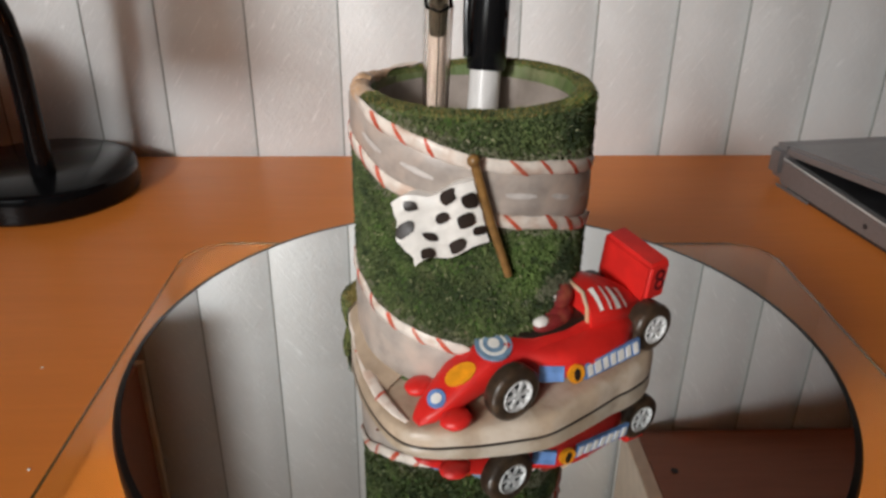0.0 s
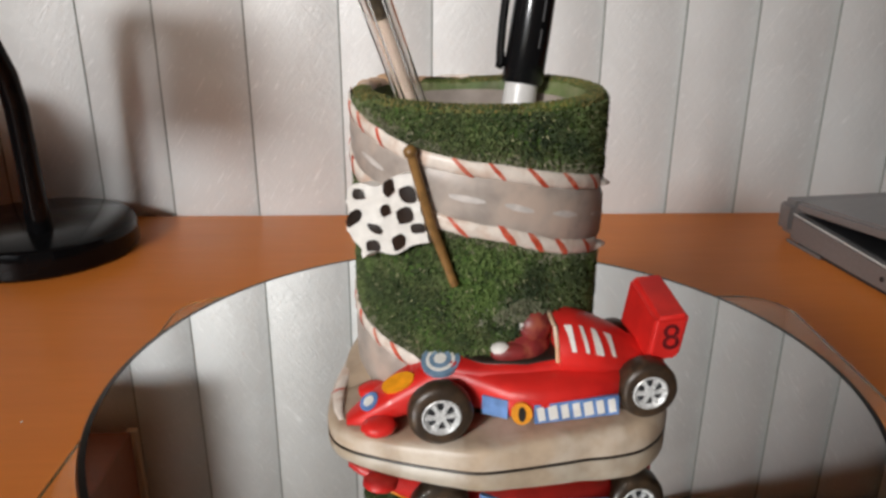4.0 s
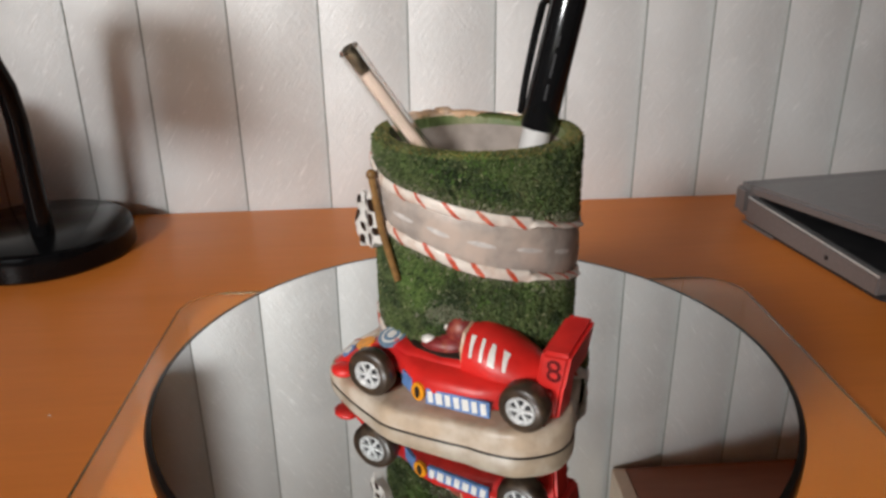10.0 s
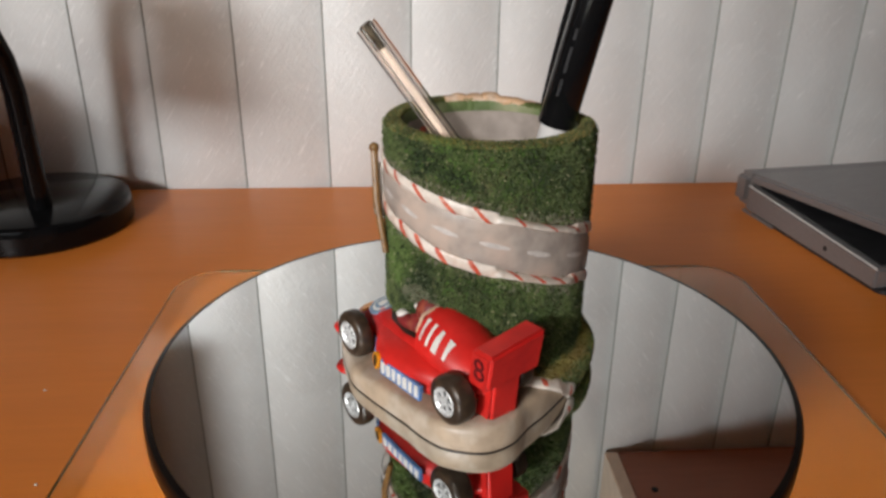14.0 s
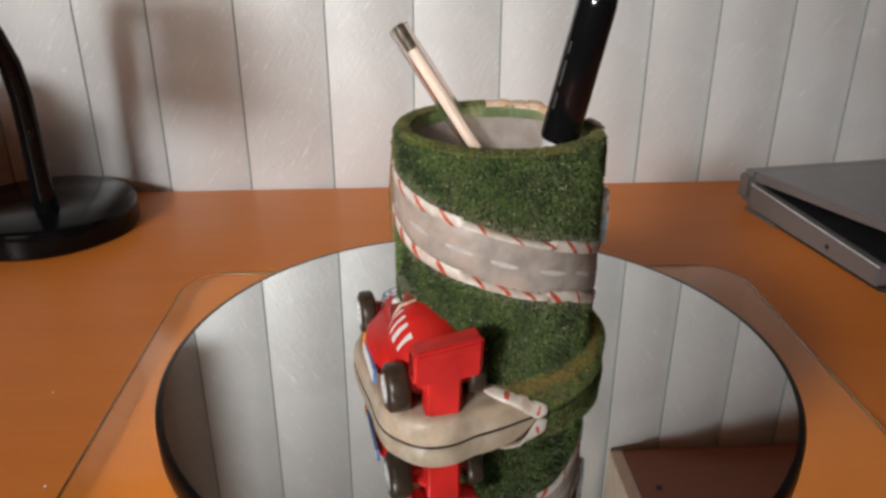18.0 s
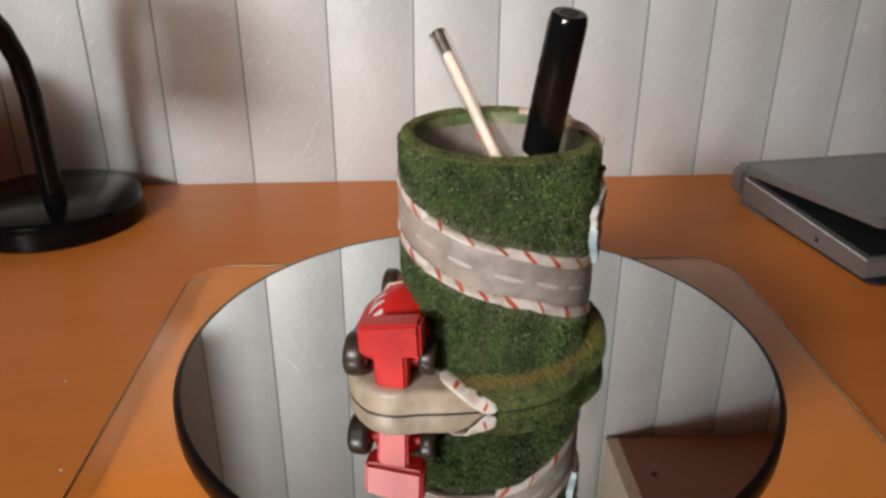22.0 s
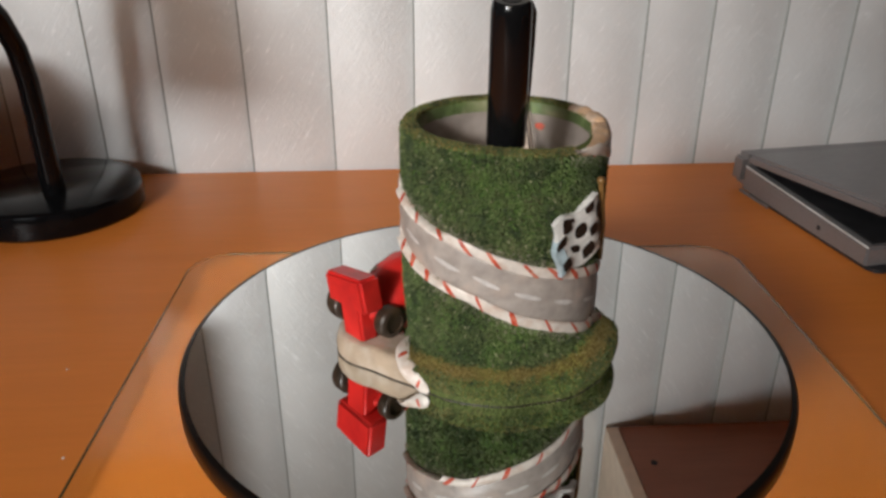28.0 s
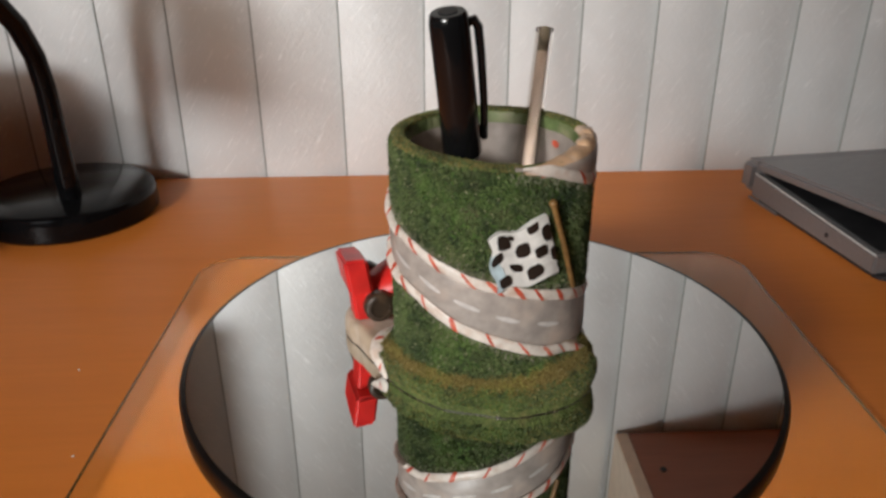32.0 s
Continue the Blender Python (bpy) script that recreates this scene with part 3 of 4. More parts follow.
def dip(a):
    """The rim sags where the track crosses it."""
    d = (a - 122 + 180) % 360 - 180
    return 0.0024 * math.exp(-(d / 36) ** 2)


def pot():
    bm = bmesh.new()
    n = 540
    prof = [(0.0392, 0.1215 + 0.0987 * i / 170) for i in range(171)]
    rings = []
    for r, z in prof:
        ring = []
        for k in range(n):
            a = 360 * k / n
            p = around(a, r, z)
            d = 0.0
            if r > 0.0314:
                d = 0.0006 * noise.noise(p * 700) + 0.0005 * noise.noise(p * 1900) + 0.0003 * noise.noise(p * 180)
            ring.append(bm.verts.new(around(a, r + d, z - dip(a) * min(1.0, max(0.0, (z - 0.2130) / 0.0055)))))
        rings.append(ring)
    for a, b in zip(rings, rings[1:]):
        for k in range(n):
            j = (k + 1) % n
            bm.faces.new((a[k], a[j], b[j], b[k]))
    return bm


MIST = (-48, 0.1615)
grass_pot = part("grass_pot", pot(), "grass", holder, "green flocked grass wall dusted with tan paint by the kerbs", 180)
grass_pot.data.materials.append(M["dusty_grass"])
grass_pot.data.materials.append(M["pale_grass"])
for f in grass_pot.data.polygons:
    c = f.center
    a = math.degrees(math.atan2(c.y - HY, c.x - HX))
    near = 9.0
    for w in (-360, 0, 360):
        if -158 < a + w < 268:
            near = min(near, abs(c.z - along(TOP, a + w) - 0.001) / 0.0042)
        if -246 < a + w < 150:
            near = min(near, abs(c.z - along(LOW, a + w) + 0.001) / 0.0030)
    if near + 0.9 * noise.noise(c * 420) + random.uniform(-0.95, 0.95) < 0.9:
        f.material_index = 1
    # a pale mist of paint behind the car
    mist = math.hypot((a - MIST[0]) / 22, (c.z - MIST[1]) / 0.0075)
    if mist + 0.7 * noise.noise(c * 380) + random.uniform(-0.6, 0.6) < 0.45:
        f.material_index = 2
def rim_band(profile, wobble):
    bm = bmesh.new()
    rings = []
    for r, z in profile:
        ring = []
        for k in range(300):
            p = around(1.2 * k, r, z)
            d = wobble * (0.0005 * noise.noise(p * 650) + 0.0004 * noise.noise(p * 1700))
            ring.append(bm.verts.new(around(1.2 * k, r + d, z + 0.7 * d - dip(1.2 * k) * min(1.0, max(0.0, (z - 0.2130) / 0.0055)))))
        rings.append(ring)
    for p, q in zip(rings, rings[1:]):
        for k in range(300):
            bm.faces.new((p[k], p[(k + 1) % 300], q[(k + 1) % 300], q[k]))
    return bm


part("grass_rim", rim_band([(0.0388, 0.2192), (0.0390, 0.2199), (0.0388, 0.2206), (0.0383, 0.2211), (0.0374, 0.2214), (0.0360, 0.2215), (0.0347, 0.2214), (0.0339, 0.2210),
                            (0.0335, 0.2203)], 1.0), "rim_grass", holder, "olive worn grass on the rim", 180)
part("inner_band", rim_band([(0.0335, 0.2203), (0.0332, 0.2190), (0.0330, 0.2178), (0.0329, 0.2158)], 0.8), "green_paint", holder, "green painted band inside the rim", 180)
part("inside", lathe([(0, 0.130), (0.0316, 0.130), (0.0322, 0.136), (0.0327, 0.2158), (0.0332, 0.2158)], 72, (HX, HY)), "inner", holder,
     "grey brown bare resin inside")


def ribbon(a0, a1, step, lo, hi, r, n=5):
    bm = bmesh.new()
    cols = []
    a = a0
    while a <= a1 + 1e-6:
        z0, z1 = lo(a), hi(a)
        cols.append([bm.verts.new(around(a, r + 0.0003 * math.sin(math.pi * i / n) - (0.0014 if i in (0, n) else 0), z0 + (z1 - z0) * i / n))
                     for i in range(n + 1)])
        a += step
    for p, q in zip(cols, cols[1:]):
        for i in range(n):
            bm.faces.new((p[i], q[i], q[i + 1], p[i + 1]))
    return bm


part("road", ribbon(-248, 262, 2, lambda a: along(LOW, a), lambda a: min(along(TOP, a), RIM - dip(a) - 0.0006), 0.0403), "road", holder, "grey tan track", 60)


def kerb_path(table, a0, a1, r, step=2.0):
    n = max(2, int(abs(a1 - a0) / step))
    return [around(a0 + (a1 - a0) * i / n, r, along(table, a0 + (a1 - a0) * i / n)) for i in range(n + 1)]


def outward(p):
    """The way a kerb faces: out from the pot, and upward where it lies on the base."""
    o = Vector((p.x - HX, p.y - HY, 0)).normalized()
    k = min(1.0, max(0.0, (0.1385 - p.z) / 0.006))
    if p.x > 0.02 and p.y > 0.005:
        k = min(1.0, max(0.0, (p.z - 0.1235) / 0.0075))
    return (o * (1 - 0.75 * k) + Vector((0, 0, 1.0 * k))).normalized()


def kerb_mesh(points, half=0.0022):
    bm = bmesh.new()
    rings = []
    for i, p in enumerate(points):
        d = (points[min(i + 1, len(points) - 1)] - points[max(i - 1, 0)]).normalized()
        o = outward(p)
        o = (o - d * o.dot(d)).normalized()
        s = d.cross(o)
        f = 1 + 0.14 * noise.noise(p * 260)
        fade = min(1.0, 0.25 + 0.12 * i, 0.35 + 0.3 * (len(points) - 1 - i))
        rings.append([bm.verts.new(p + o * (0.0008 * f * fade * math.sin(a)) + s * (half * f * fade * math.cos(a)))
                      for a in (2 * math.pi * k / 12 for k in range(12))])
    for a, b in zip(rings, rings[1:]):
        for k in range(12):
            j = (k + 1) % 12
            bm.faces.new((a[k], a[j], b[j], b[k]))
    bm.faces.new(rings[0][::-1])
    bm.faces.new(rings[-1])
    bmesh.ops.recalc_face_normals(bm, faces=list(bm.faces))
    return bm


upper = kerb_path(TOP, -158, 268, 0.0402)
lower = kerb_path(LOW, -244, 150, 0.0402) + [around(157, 0.0424, 0.1392), around(163, 0.0440, 0.1365)] + \
    [Vector(p) for p in ((-0.0526, 0.0150, 0.1335), (-0.0512, 0.004, 0.1305), (-0.0482, -0.0080, 0.1280), (-0.0446, -0.0224, 0.1268),
                         (-0.0403, -0.0344, 0.1266), (-0.0352, -0.0430, 0.1265), (-0.0316, -0.0471, 0.1262))]
short = [Vector(p) for p in ((0.0290, 0.0100, 0.1322), (0.0322, 0.0150, 0.1322), (0.0340, 0.0195, 0.1319), (0.0346, 0.0245, 0.1311), (0.0338, 0.0290, 0.1296),
                             (0.0318, 0.0325, 0.1268), (0.0294, 0.0350, 0.1240), (0.0268, 0.0372, 0.1218))]
short = [p.lerp(q, k / 4) for p, q in zip(short, short[1:]) for k in range(4)] + short[-1:]
KERBS = [part("kerb", kerb_mesh(path, half), "kerb", holder, "cream white rounded kerb", 60) for path, half in ((upper, 0.0022), (lower, 0.0022), (short, 0.0031))]


def stripe(kerb, p, d, lean=0.0):
    """A red brush stroke across a kerb at p, along d."""
    d = d.normalized()
    o = outward(p)
    o = (o - d * o.dot(d)).normalized()
    s = d.cross(o)
    bm = bmesh.new()
    rows = []
    wide = random.uniform(0.0007, 0.0015)
    for i in range(7):
        a = radians(12 + 156 * i / 6)
        q = p + o * (0.00092 * 1.08 * math.sin(a)) + s * (0.0022 * 1.06 * math.cos(a))
        w = wide * (0.45 + 0.55 * math.sin(a)) * random.uniform(0.85, 1.1)
        k = d * (lean * math.cos(a) * 0.0014)
        rows.append((bm.verts.new(q + k - d * w), bm.verts.new(q + k + d * w)))
    for q, r in zip(rows, rows[1:]):
        bm.faces.new((q[0], q[1], r[1], r[0]))
    part("red_stripe", bm, "red_stripe", kerb)


def stripes_at(kerb, table, angles):
    for a in angles:
        p = around(a, 0.0402, along(table, a))
        stripe(kerb, p, around(a + 1, 0.0402, along(table, a + 1)) - p, random.uniform(1.4, 2.6))


stripes_at(KERBS[0], TOP, [-139, -126, -112, -74.5, -61, -44.5, -28, -11, 6, 22.7, 39.5, 56, 71, 90, 104, 117, 128, 142, 156, 168, 182, 200, 214, 228, 243, 256])
stripes_at(KERBS[1], LOW, [-205, -190, -176, -163, -150, -137, -76, -56.3, -44, -31.4, -14, 4.8, 18, 31, 47, 64, 82, 102, 121, 136, 147])
for i, p in enumerate(lower):
    if i > 0 and 0 < len(lower) - 1 - i < 9 and i % 2 == 0:
        stripe(KERBS[1], p, lower[i + 1] - lower[i - 1], 0.6)
for i in (11, 23):
    stripe(KERBS[2], short[i], short[i + 1] - short[i - 1], 0.6)


def dash(a0, a1):
    bm = bmesh.new()
    cols = []
    n = 8
    for i in range(n + 1):
        a = a0 + (a1 - a0) * i / n
        mid = (along(LOW, a) + along(TOP, a)) / 2 + 0.0007 * noise.noise(Vector((a * 0.05, 2, 0)))
        h = 0.0010 * math.sin(math.pi * (0.06 + 0.88 * i / n)) ** 0.6 * random.uniform(0.85, 1.1)
        cols.append((bm.verts.new(around(a, 0.04075, mid - h)), bm.verts.new(around(a, 0.04083, mid)), bm.verts.new(around(a, 0.04075, mid + h))))
    for p, q in zip(cols, cols[1:]):
        bm.faces.new((p[0], q[0], q[1], p[1]))
        bm.faces.new((p[1], q[1], q[2], p[2]))
    part("lane_dash", bm, "dash", holder, smooth=80)


a = -150
while a < 150:
    dash(a, a + random.uniform(12, 16))
    a += random.uniform(21, 26)

# the track where it crosses the rim: first a point on the outer edge, then the whole rim
RIM_Z = [(0.0332, 0.2190), (0.0335, 0.2203), (0.0339, 0.2210), (0.0347, 0.2214), (0.0360, 0.2215), (0.0374, 0.2214), (0.0384, 0.2211), (0.0389, 0.2205), (0.0391, 0.2196)]
bm = bmesh.new()
cols = []
for i in range(64):
    a = 117 + 87 * i / 63
    u = min(1.0, max(0.06, (a - 117) / 32))
    w = 0.0007 * noise.noise(Vector((a * 0.12, 1, 0))) + 0.0007 * noise.noise(Vector((a * 0.45, 4, 0)))
    col = [around(a, 0.0398, 0.2196 - dip(a) - 0.0022 * min(1.0, i / 16)), around(a, 0.0400, 0.2204 - dip(a) + w)]
    for r in (0.0386, 0.0370, 0.0352, 0.0340, 0.0333):
        q = 0.0394 + (r - 0.0394) * u
        col.append(around(a, q, along(RIM_Z, q) + 0.0006 + 0.5 * w - dip(a)))
    cols.append([bm.verts.new(p) for p in col])
for p, q in zip(cols, cols[1:]):
    for i in range(6):
        bm.faces.new((p[i], q[i], q[i + 1], p[i + 1]))
rim_track = part("rim_track", bm, "rim_tan", holder, "tan track crossing the rim", 70)
for a in (127, 141):
    bm = bmesh.new()
    w = random.uniform(1.0, 1.8)
    rows = [(bm.verts.new(around(a - w + k, r, z)), bm.verts.new(around(a + w + k, r, z))) for k, (r, z) in
            enumerate(((0.0401, 0.2180 - dip(a)), (0.0402, 0.2192 - dip(a)), (0.0401, 0.2203 - dip(a))))]
    for p, q in zip(rows, rows[1:]):
        bm.faces.new((p[0], p[1], q[1], q[0]))
    part("red_stripe", bm, "red_stripe", rim_track)

# lumps of tan resin at the end of the track on the rim, and a red dab on the inner wall
for a, r, z, la, lr, lz in ((171, 0.0362, 0.2212, 0.0040, 0.0030, 0.0021), (160, 0.0345, 0.2204, 0.0048, 0.0016, 0.0017), (181, 0.0372, 0.2207, 0.0042, 0.0024, 0.0016),
                            (193, 0.0366, 0.2212, 0.0040, 0.0026, 0.0013), (134, 0.0372, 0.2196, 0.0036, 0.0022, 0.0011)):
    bm = bmesh.new()
    bmesh.ops.create_icosphere(bm, subdivisions=3, radius=1.0)
    turn = Matrix.Rotation(radians(a), 3, "Z")
    for v in bm.verts:
        k = 1 + 0.22 * noise.noise(v.co * 1.7 + Vector((a, 0, 0))) + 0.10 * noise.noise(v.co * 4.1 + Vector((0, a, 0)))
        v.co = around(a, r, z - dip(a)) + turn @ Vector((v.co.x * lr * k, v.co.y * la * k, v.co.z * lz * k))
    part("rim_lump", bm, "rim_tan", rim_track, "lump of tan resin", 180)
bm = bmesh.new()
mid = bm.verts.new(around(-134, 0.03235, 0.2108))
ring = [bm.verts.new(around(-134 + 4.2 * math.cos(0.7 * k) * (1 + 0.2 * math.sin(2.3 * k)), 0.0324, 0.2108 + 0.0016 * math.sin(0.7 * k))) for k in range(9)]
for k in range(9):
    bm.faces.new((mid, ring[k], ring[(k + 1) % 9]))
part("red_dab", bm, "red_stripe", holder, "red dab of paint on the inner wall")

# base: the slab under the car and the grass mound round the pot
def slab_top(x, y):
    """The height of the slab, which falls from the rear axle of the car to its nose."""
    s = (x - 0.0464) * -0.849 + (y - 0.0007) * -0.528
    return 0.1306 - 0.0031 * max(-0.3, min(1.6, s / 0.063))


EDGE = [(-172, 51.8), (-150, 53.6), (-133, 57.8), (-123, 60.0), (-115, 58.5), (-107, 55.3), (-98, 52.6), (-86, 50.3), (-74, 49.6), (-60, 47.6), (-43, 48.0),
        (-35, 49.5), (-27, 53.0), (-18, 57.0), (-10, 58.6), (-2, 59.0), (5, 57.0), (11, 53.8), (18, 49.2), (30, 45.6), (48, 43.4), (62, 45.2)]
OUTLINE = [(-0.0535, 0.016)] + [(r * 0.001 * math.cos(radians(a)), r * 0.001 * math.sin(radians(a))) for a, r in EDGE] + \
    [(0.0110, 0.0460), (-0.0020, 0.0503), (-0.0150, 0.0500), (-0.0268, 0.0495), (-0.0380, 0.0440), (-0.0466, 0.0375), (-0.0535, 0.0280), (-0.0556, 0.0200)]


def smooth_loop(pts, n=6):
    out, k = [], len(pts)
    for i in range(k):
        p0, p1, p2, p3 = (Vector(pts[(i + j) % k]) for j in (-1, 0, 1, 2))
        for s in range(n):
            t = s / n
            out.append(tuple(0.5 * ((2 * p1) + (p2 - p0) * t + (2 * p0 - 5 * p1 + 4 * p2 - p3) * t * t + (3 * p1 - p0 - 3 * p2 + p3) * t ** 3)))
    return out


LOOP = smooth_loop(OUTLINE)
bm = bmesh.new()
rings = []
for s, f in ((1.0, 0.01), (1.004, 0.2), (1.005, 0.42), (1.002, 0.62), (0.993, 0.79), (0.978, 0.90), (0.958, 0.96), (0.92, 0.99), (0.84, 1.0), (0.70, 1.0), (0.5, 1.0), (0.25, 1.0)):
    ring = []
    for x, y in LOOP:
        x, y = x * s, y * s
        w = 0.00035 * noise.noise(Vector((x, y, 0.1 + f)) * 130) if f > 0.1 else 0
        ring.append(bm.verts.new((x, y, MZ + (slab_top(x, y) - MZ) * f + w)))
    rings.append(ring)
for p, q in zip(rings, rings[1:]):
    for k in range(len(p)):
        bm.faces.new((p[k], p[(k + 1) % len(p)], q[(k + 1) % len(p)], q[k]))
top = bm.verts.new((0, 0, 0.1290))
for k in range(len(ring)):
    bm.faces.new((ring[k], ring[(k + 1) % len(ring)], top))
part("track_slab", bm, "slab", holder, "tan slab under the car", 180)
# thin black strip stands in for the shadow line where base meets mirror
part("contact_shadow", prism([(x * 1.004, y * 1.004) for x, y in LOOP], MZ, MZ + 0.0005), "black_paint", holder, "dark strip set as the shadow line at the mirror")


def reach(a):
    best = 0.05
    near = 9
    for x, y in LOOP:
        d = abs((math.degrees(math.atan2(y - HY, x - HX)) - a + 180) % 360 - 180)
        if d < near:
            near, best = d, math.hypot(x - HX, y - HY)
    return best


WALL_Z = [(8, 0.1326), (40, 0.1350), (110, 0.1362), (135, 0.1385), (152, 0.1402), (176, 0.1405)]
EDGE_Z = [(8, 0.1304), (30, 0.1300), (60, 0.1310), (110, 0.1316), (135, 0.1332), (152, 0.1345), (176, 0.1350)]
REACH = [(a, reach(a)) for a in range(0, 181, 2)]


def foot_point(u, t):
    """A place on the grass foot: u runs round it, t from the pot's wall over the ledge down to the mirror."""
    a0 = along([(0, 7), (0.6, 29), (1, 40)], t)
    a = a0 + (176 - a0) * u
    R = along(REACH, a) + 0.0006
    if t < 0.6:
        k = t / 0.6
        r = 0.0385 + (R - 0.0003 - 0.0385) * k
        z = along(WALL_Z, a) + (along(EDGE_Z, a) - along(WALL_Z, a)) * k ** 1.3
    else:
        k = (t - 0.6) / 0.4
        r = R - 0.0003 + 0.0014 * math.sin(math.pi * min(1, 0.1 + k * 0.9))
        z = MZ + 0.0004 + (along(EDGE_Z, a) - MZ - 0.0004) * (1 - k ** 1.35)
    return around(a, r, z)


bm = bmesh.new()
cols = []
for i in range(321):
    col = []
    for j in range(27):
        p = foot_point(i / 320, j / 26)
        d = 0.0005 * noise.noise(p * 800) + 0.0004 * noise.noise(p * 2000)
        col.append(bm.verts.new(p + Vector((p.x - HX, p.y - HY, 0.03)).normalized() * d))
    cols.append(col)
for p, q in zip(cols, cols[1:]):
    for i in range(len(p) - 1):
        bm.faces.new((p[i], p[i + 1], q[i + 1], q[i]))


def foot_paint(t, p):
    """0: dark grass by the wall, 1: olive brown ledge, 2: green side."""
    v = t + 0.10 * noise.noise(p * 300) + random.uniform(-0.09, 0.09)
    return 0 if v < 0.17 else 1 if v < 0.56 else 2


foot = part("grass_foot", bm, "grass", holder, "green flocked foot with an olive brown worn ledge", 180)
foot.data.materials.append(M["dry_grass"])
foot.data.materials.append(M["rim_grass"])
for k, f in enumerate(foot.data.polygons):
    f.material_index = foot_paint((k % 26) / 26, f.center)

# the ramp where the track leaves the pot
bm = bmesh.new()
cols = []
for i in range(41):
    a = 148 + 84 * i / 40
    zi = along([(148, 0.1465), (165, 0.1420), (185, 0.1370), (205, 0.1305), (232, 0.1278)], a)
    zo = along([(148, 0.1420), (157, 0.1392), (163, 0.1365), (172, 0.1325), (190, 0.1296), (232, 0.1264)], a)
    ro = along([(148, 0.0402), (157, 0.0424), (163, 0.0440), (172, 0.0448), (190, 0.0425), (210, 0.0445), (232, 0.0480)], a)
    cols.append([bm.verts.new(around(a, 0.0390 + (ro - 0.0390) * k / 4, zi + (zo - zi) * k / 4)) for k in range(5)])
for p, q in zip(cols, cols[1:]):
    for k in range(4):
        bm.faces.new((p[k], p[k + 1], q[k + 1], q[k]))
part("track_ramp", bm, "slab", holder, "tan track running on to the slab", 60)


# flock: short tufts that stand out of the grass
def flock(name, places, label):
    """places: (point, outward way, length, index of the material)."""
    verts, faces, mats = [], [], []
    for p, n, size, mat in places:
        n = (n + Vector((random.uniform(-0.8, 0.8), random.uniform(-0.8, 0.8), random.uniform(-0.8, 0.8)))).normalized()
        a = n.orthogonal().normalized()
        a.rotate(Matrix.Rotation(random.uniform(0, 6.28), 3, n))
        b = n.cross(a)
        w = size * random.uniform(0.28, 0.46)
        k = len(verts)
        q = p - n * 0.0002
        verts += [q + a * w, q - a * w * 0.5 + b * w * 0.87, q - a * w * 0.5 - b * w * 0.87, p + n * size]
        faces += [(k, k + 1, k + 3), (k + 1, k + 2, k + 3), (k + 2, k, k + 3)]
        mats += [mat] * 3
    me = bpy.data.meshes.new(name)
    me.from_pydata(verts, [], faces)
    for mat in ("flock", "dusty_flock", "dry_flock"):
        me.materials.append(M[mat])
    me.polygons.foreach_set("material_index", mats)
    ob = new(name, me)
    ob.parent = holder
    return tagged(ob, label, kind="stuff")


def kerb_gap(a, z):
    """How far above or below the track a place on the wall lies; negative on the track."""
    best = 9.0
    for w in (-360, 0, 360):
        if -162 < a + w < 270:
            t, l = along(TOP, a + w), along(LOW, a + w)
            best = min(best, z - t if z > (t + l) / 2 else l - z)
        elif -250 < a + w <= -162:
            best = min(best, along(LOW, a + w) - z)
    return best


places = []
while len(places) < 34000:
    a, z = random.uniform(-180, 180), random.uniform(0.1255, 0.2205)
    gap = kerb_gap(a, z)
    if gap < 0.0016 or (5 < a and z < 0.134) or z > 0.2200 - dip(a):
        continue
    p = around(a, 0.0393, z)
    mist = math.hypot((a - MIST[0]) / 22, (z - MIST[1]) / 0.0075)
    dusty = gap < 0.0045 * (1 + 0.9 * noise.noise(p * 420)) and random.random() < 0.75 or mist + 0.6 * noise.noise(p * 380) < 0.55
    places.append((p, Vector((p.x - HX, p.y - HY, -0.008)).normalized(), random.uniform(0.0007, 0.0017), 1 if dusty else 0))
flock("grass_flock", places, "short green flocked grass tufts")
places = []
while len(places) < 9000:
    u, t = random.random(), random.uniform(0.02, 0.90)
    p = foot_point(u, t)
    n = Vector((p.x - HX, p.y - HY, 0)).normalized() * (0.35 if t < 0.6 else 1.0) + Vector((0, 0, 1.0 if t < 0.6 else 0.25))
    k = foot_paint(t, p)
    if k == 1 and random.random() < 0.35:
        continue
    places.append((p, n.normalized(), random.uniform(0.0005, 0.0011), (0, 2, 0 if random.random() < 0.8 else 2)[k]))
flock("foot_flock", places, "short green and olive tufts on the foot")
places = []
while len(places) < 8000:
    a, r = random.uniform(-156, 117), random.uniform(0.0338, 0.0392)
    p = around(a, r, along(RIM_Z, r) - dip(a))
    places.append((p, Vector((0, 0, 1)) + Vector((p.x - HX, p.y - HY, 0)) * (14 if r > 0.036 else -8), random.uniform(0.0005, 0.0011), 0 if random.random() < 0.6 else 2))
flock("rim_flock", places, "olive tufts on the rim")


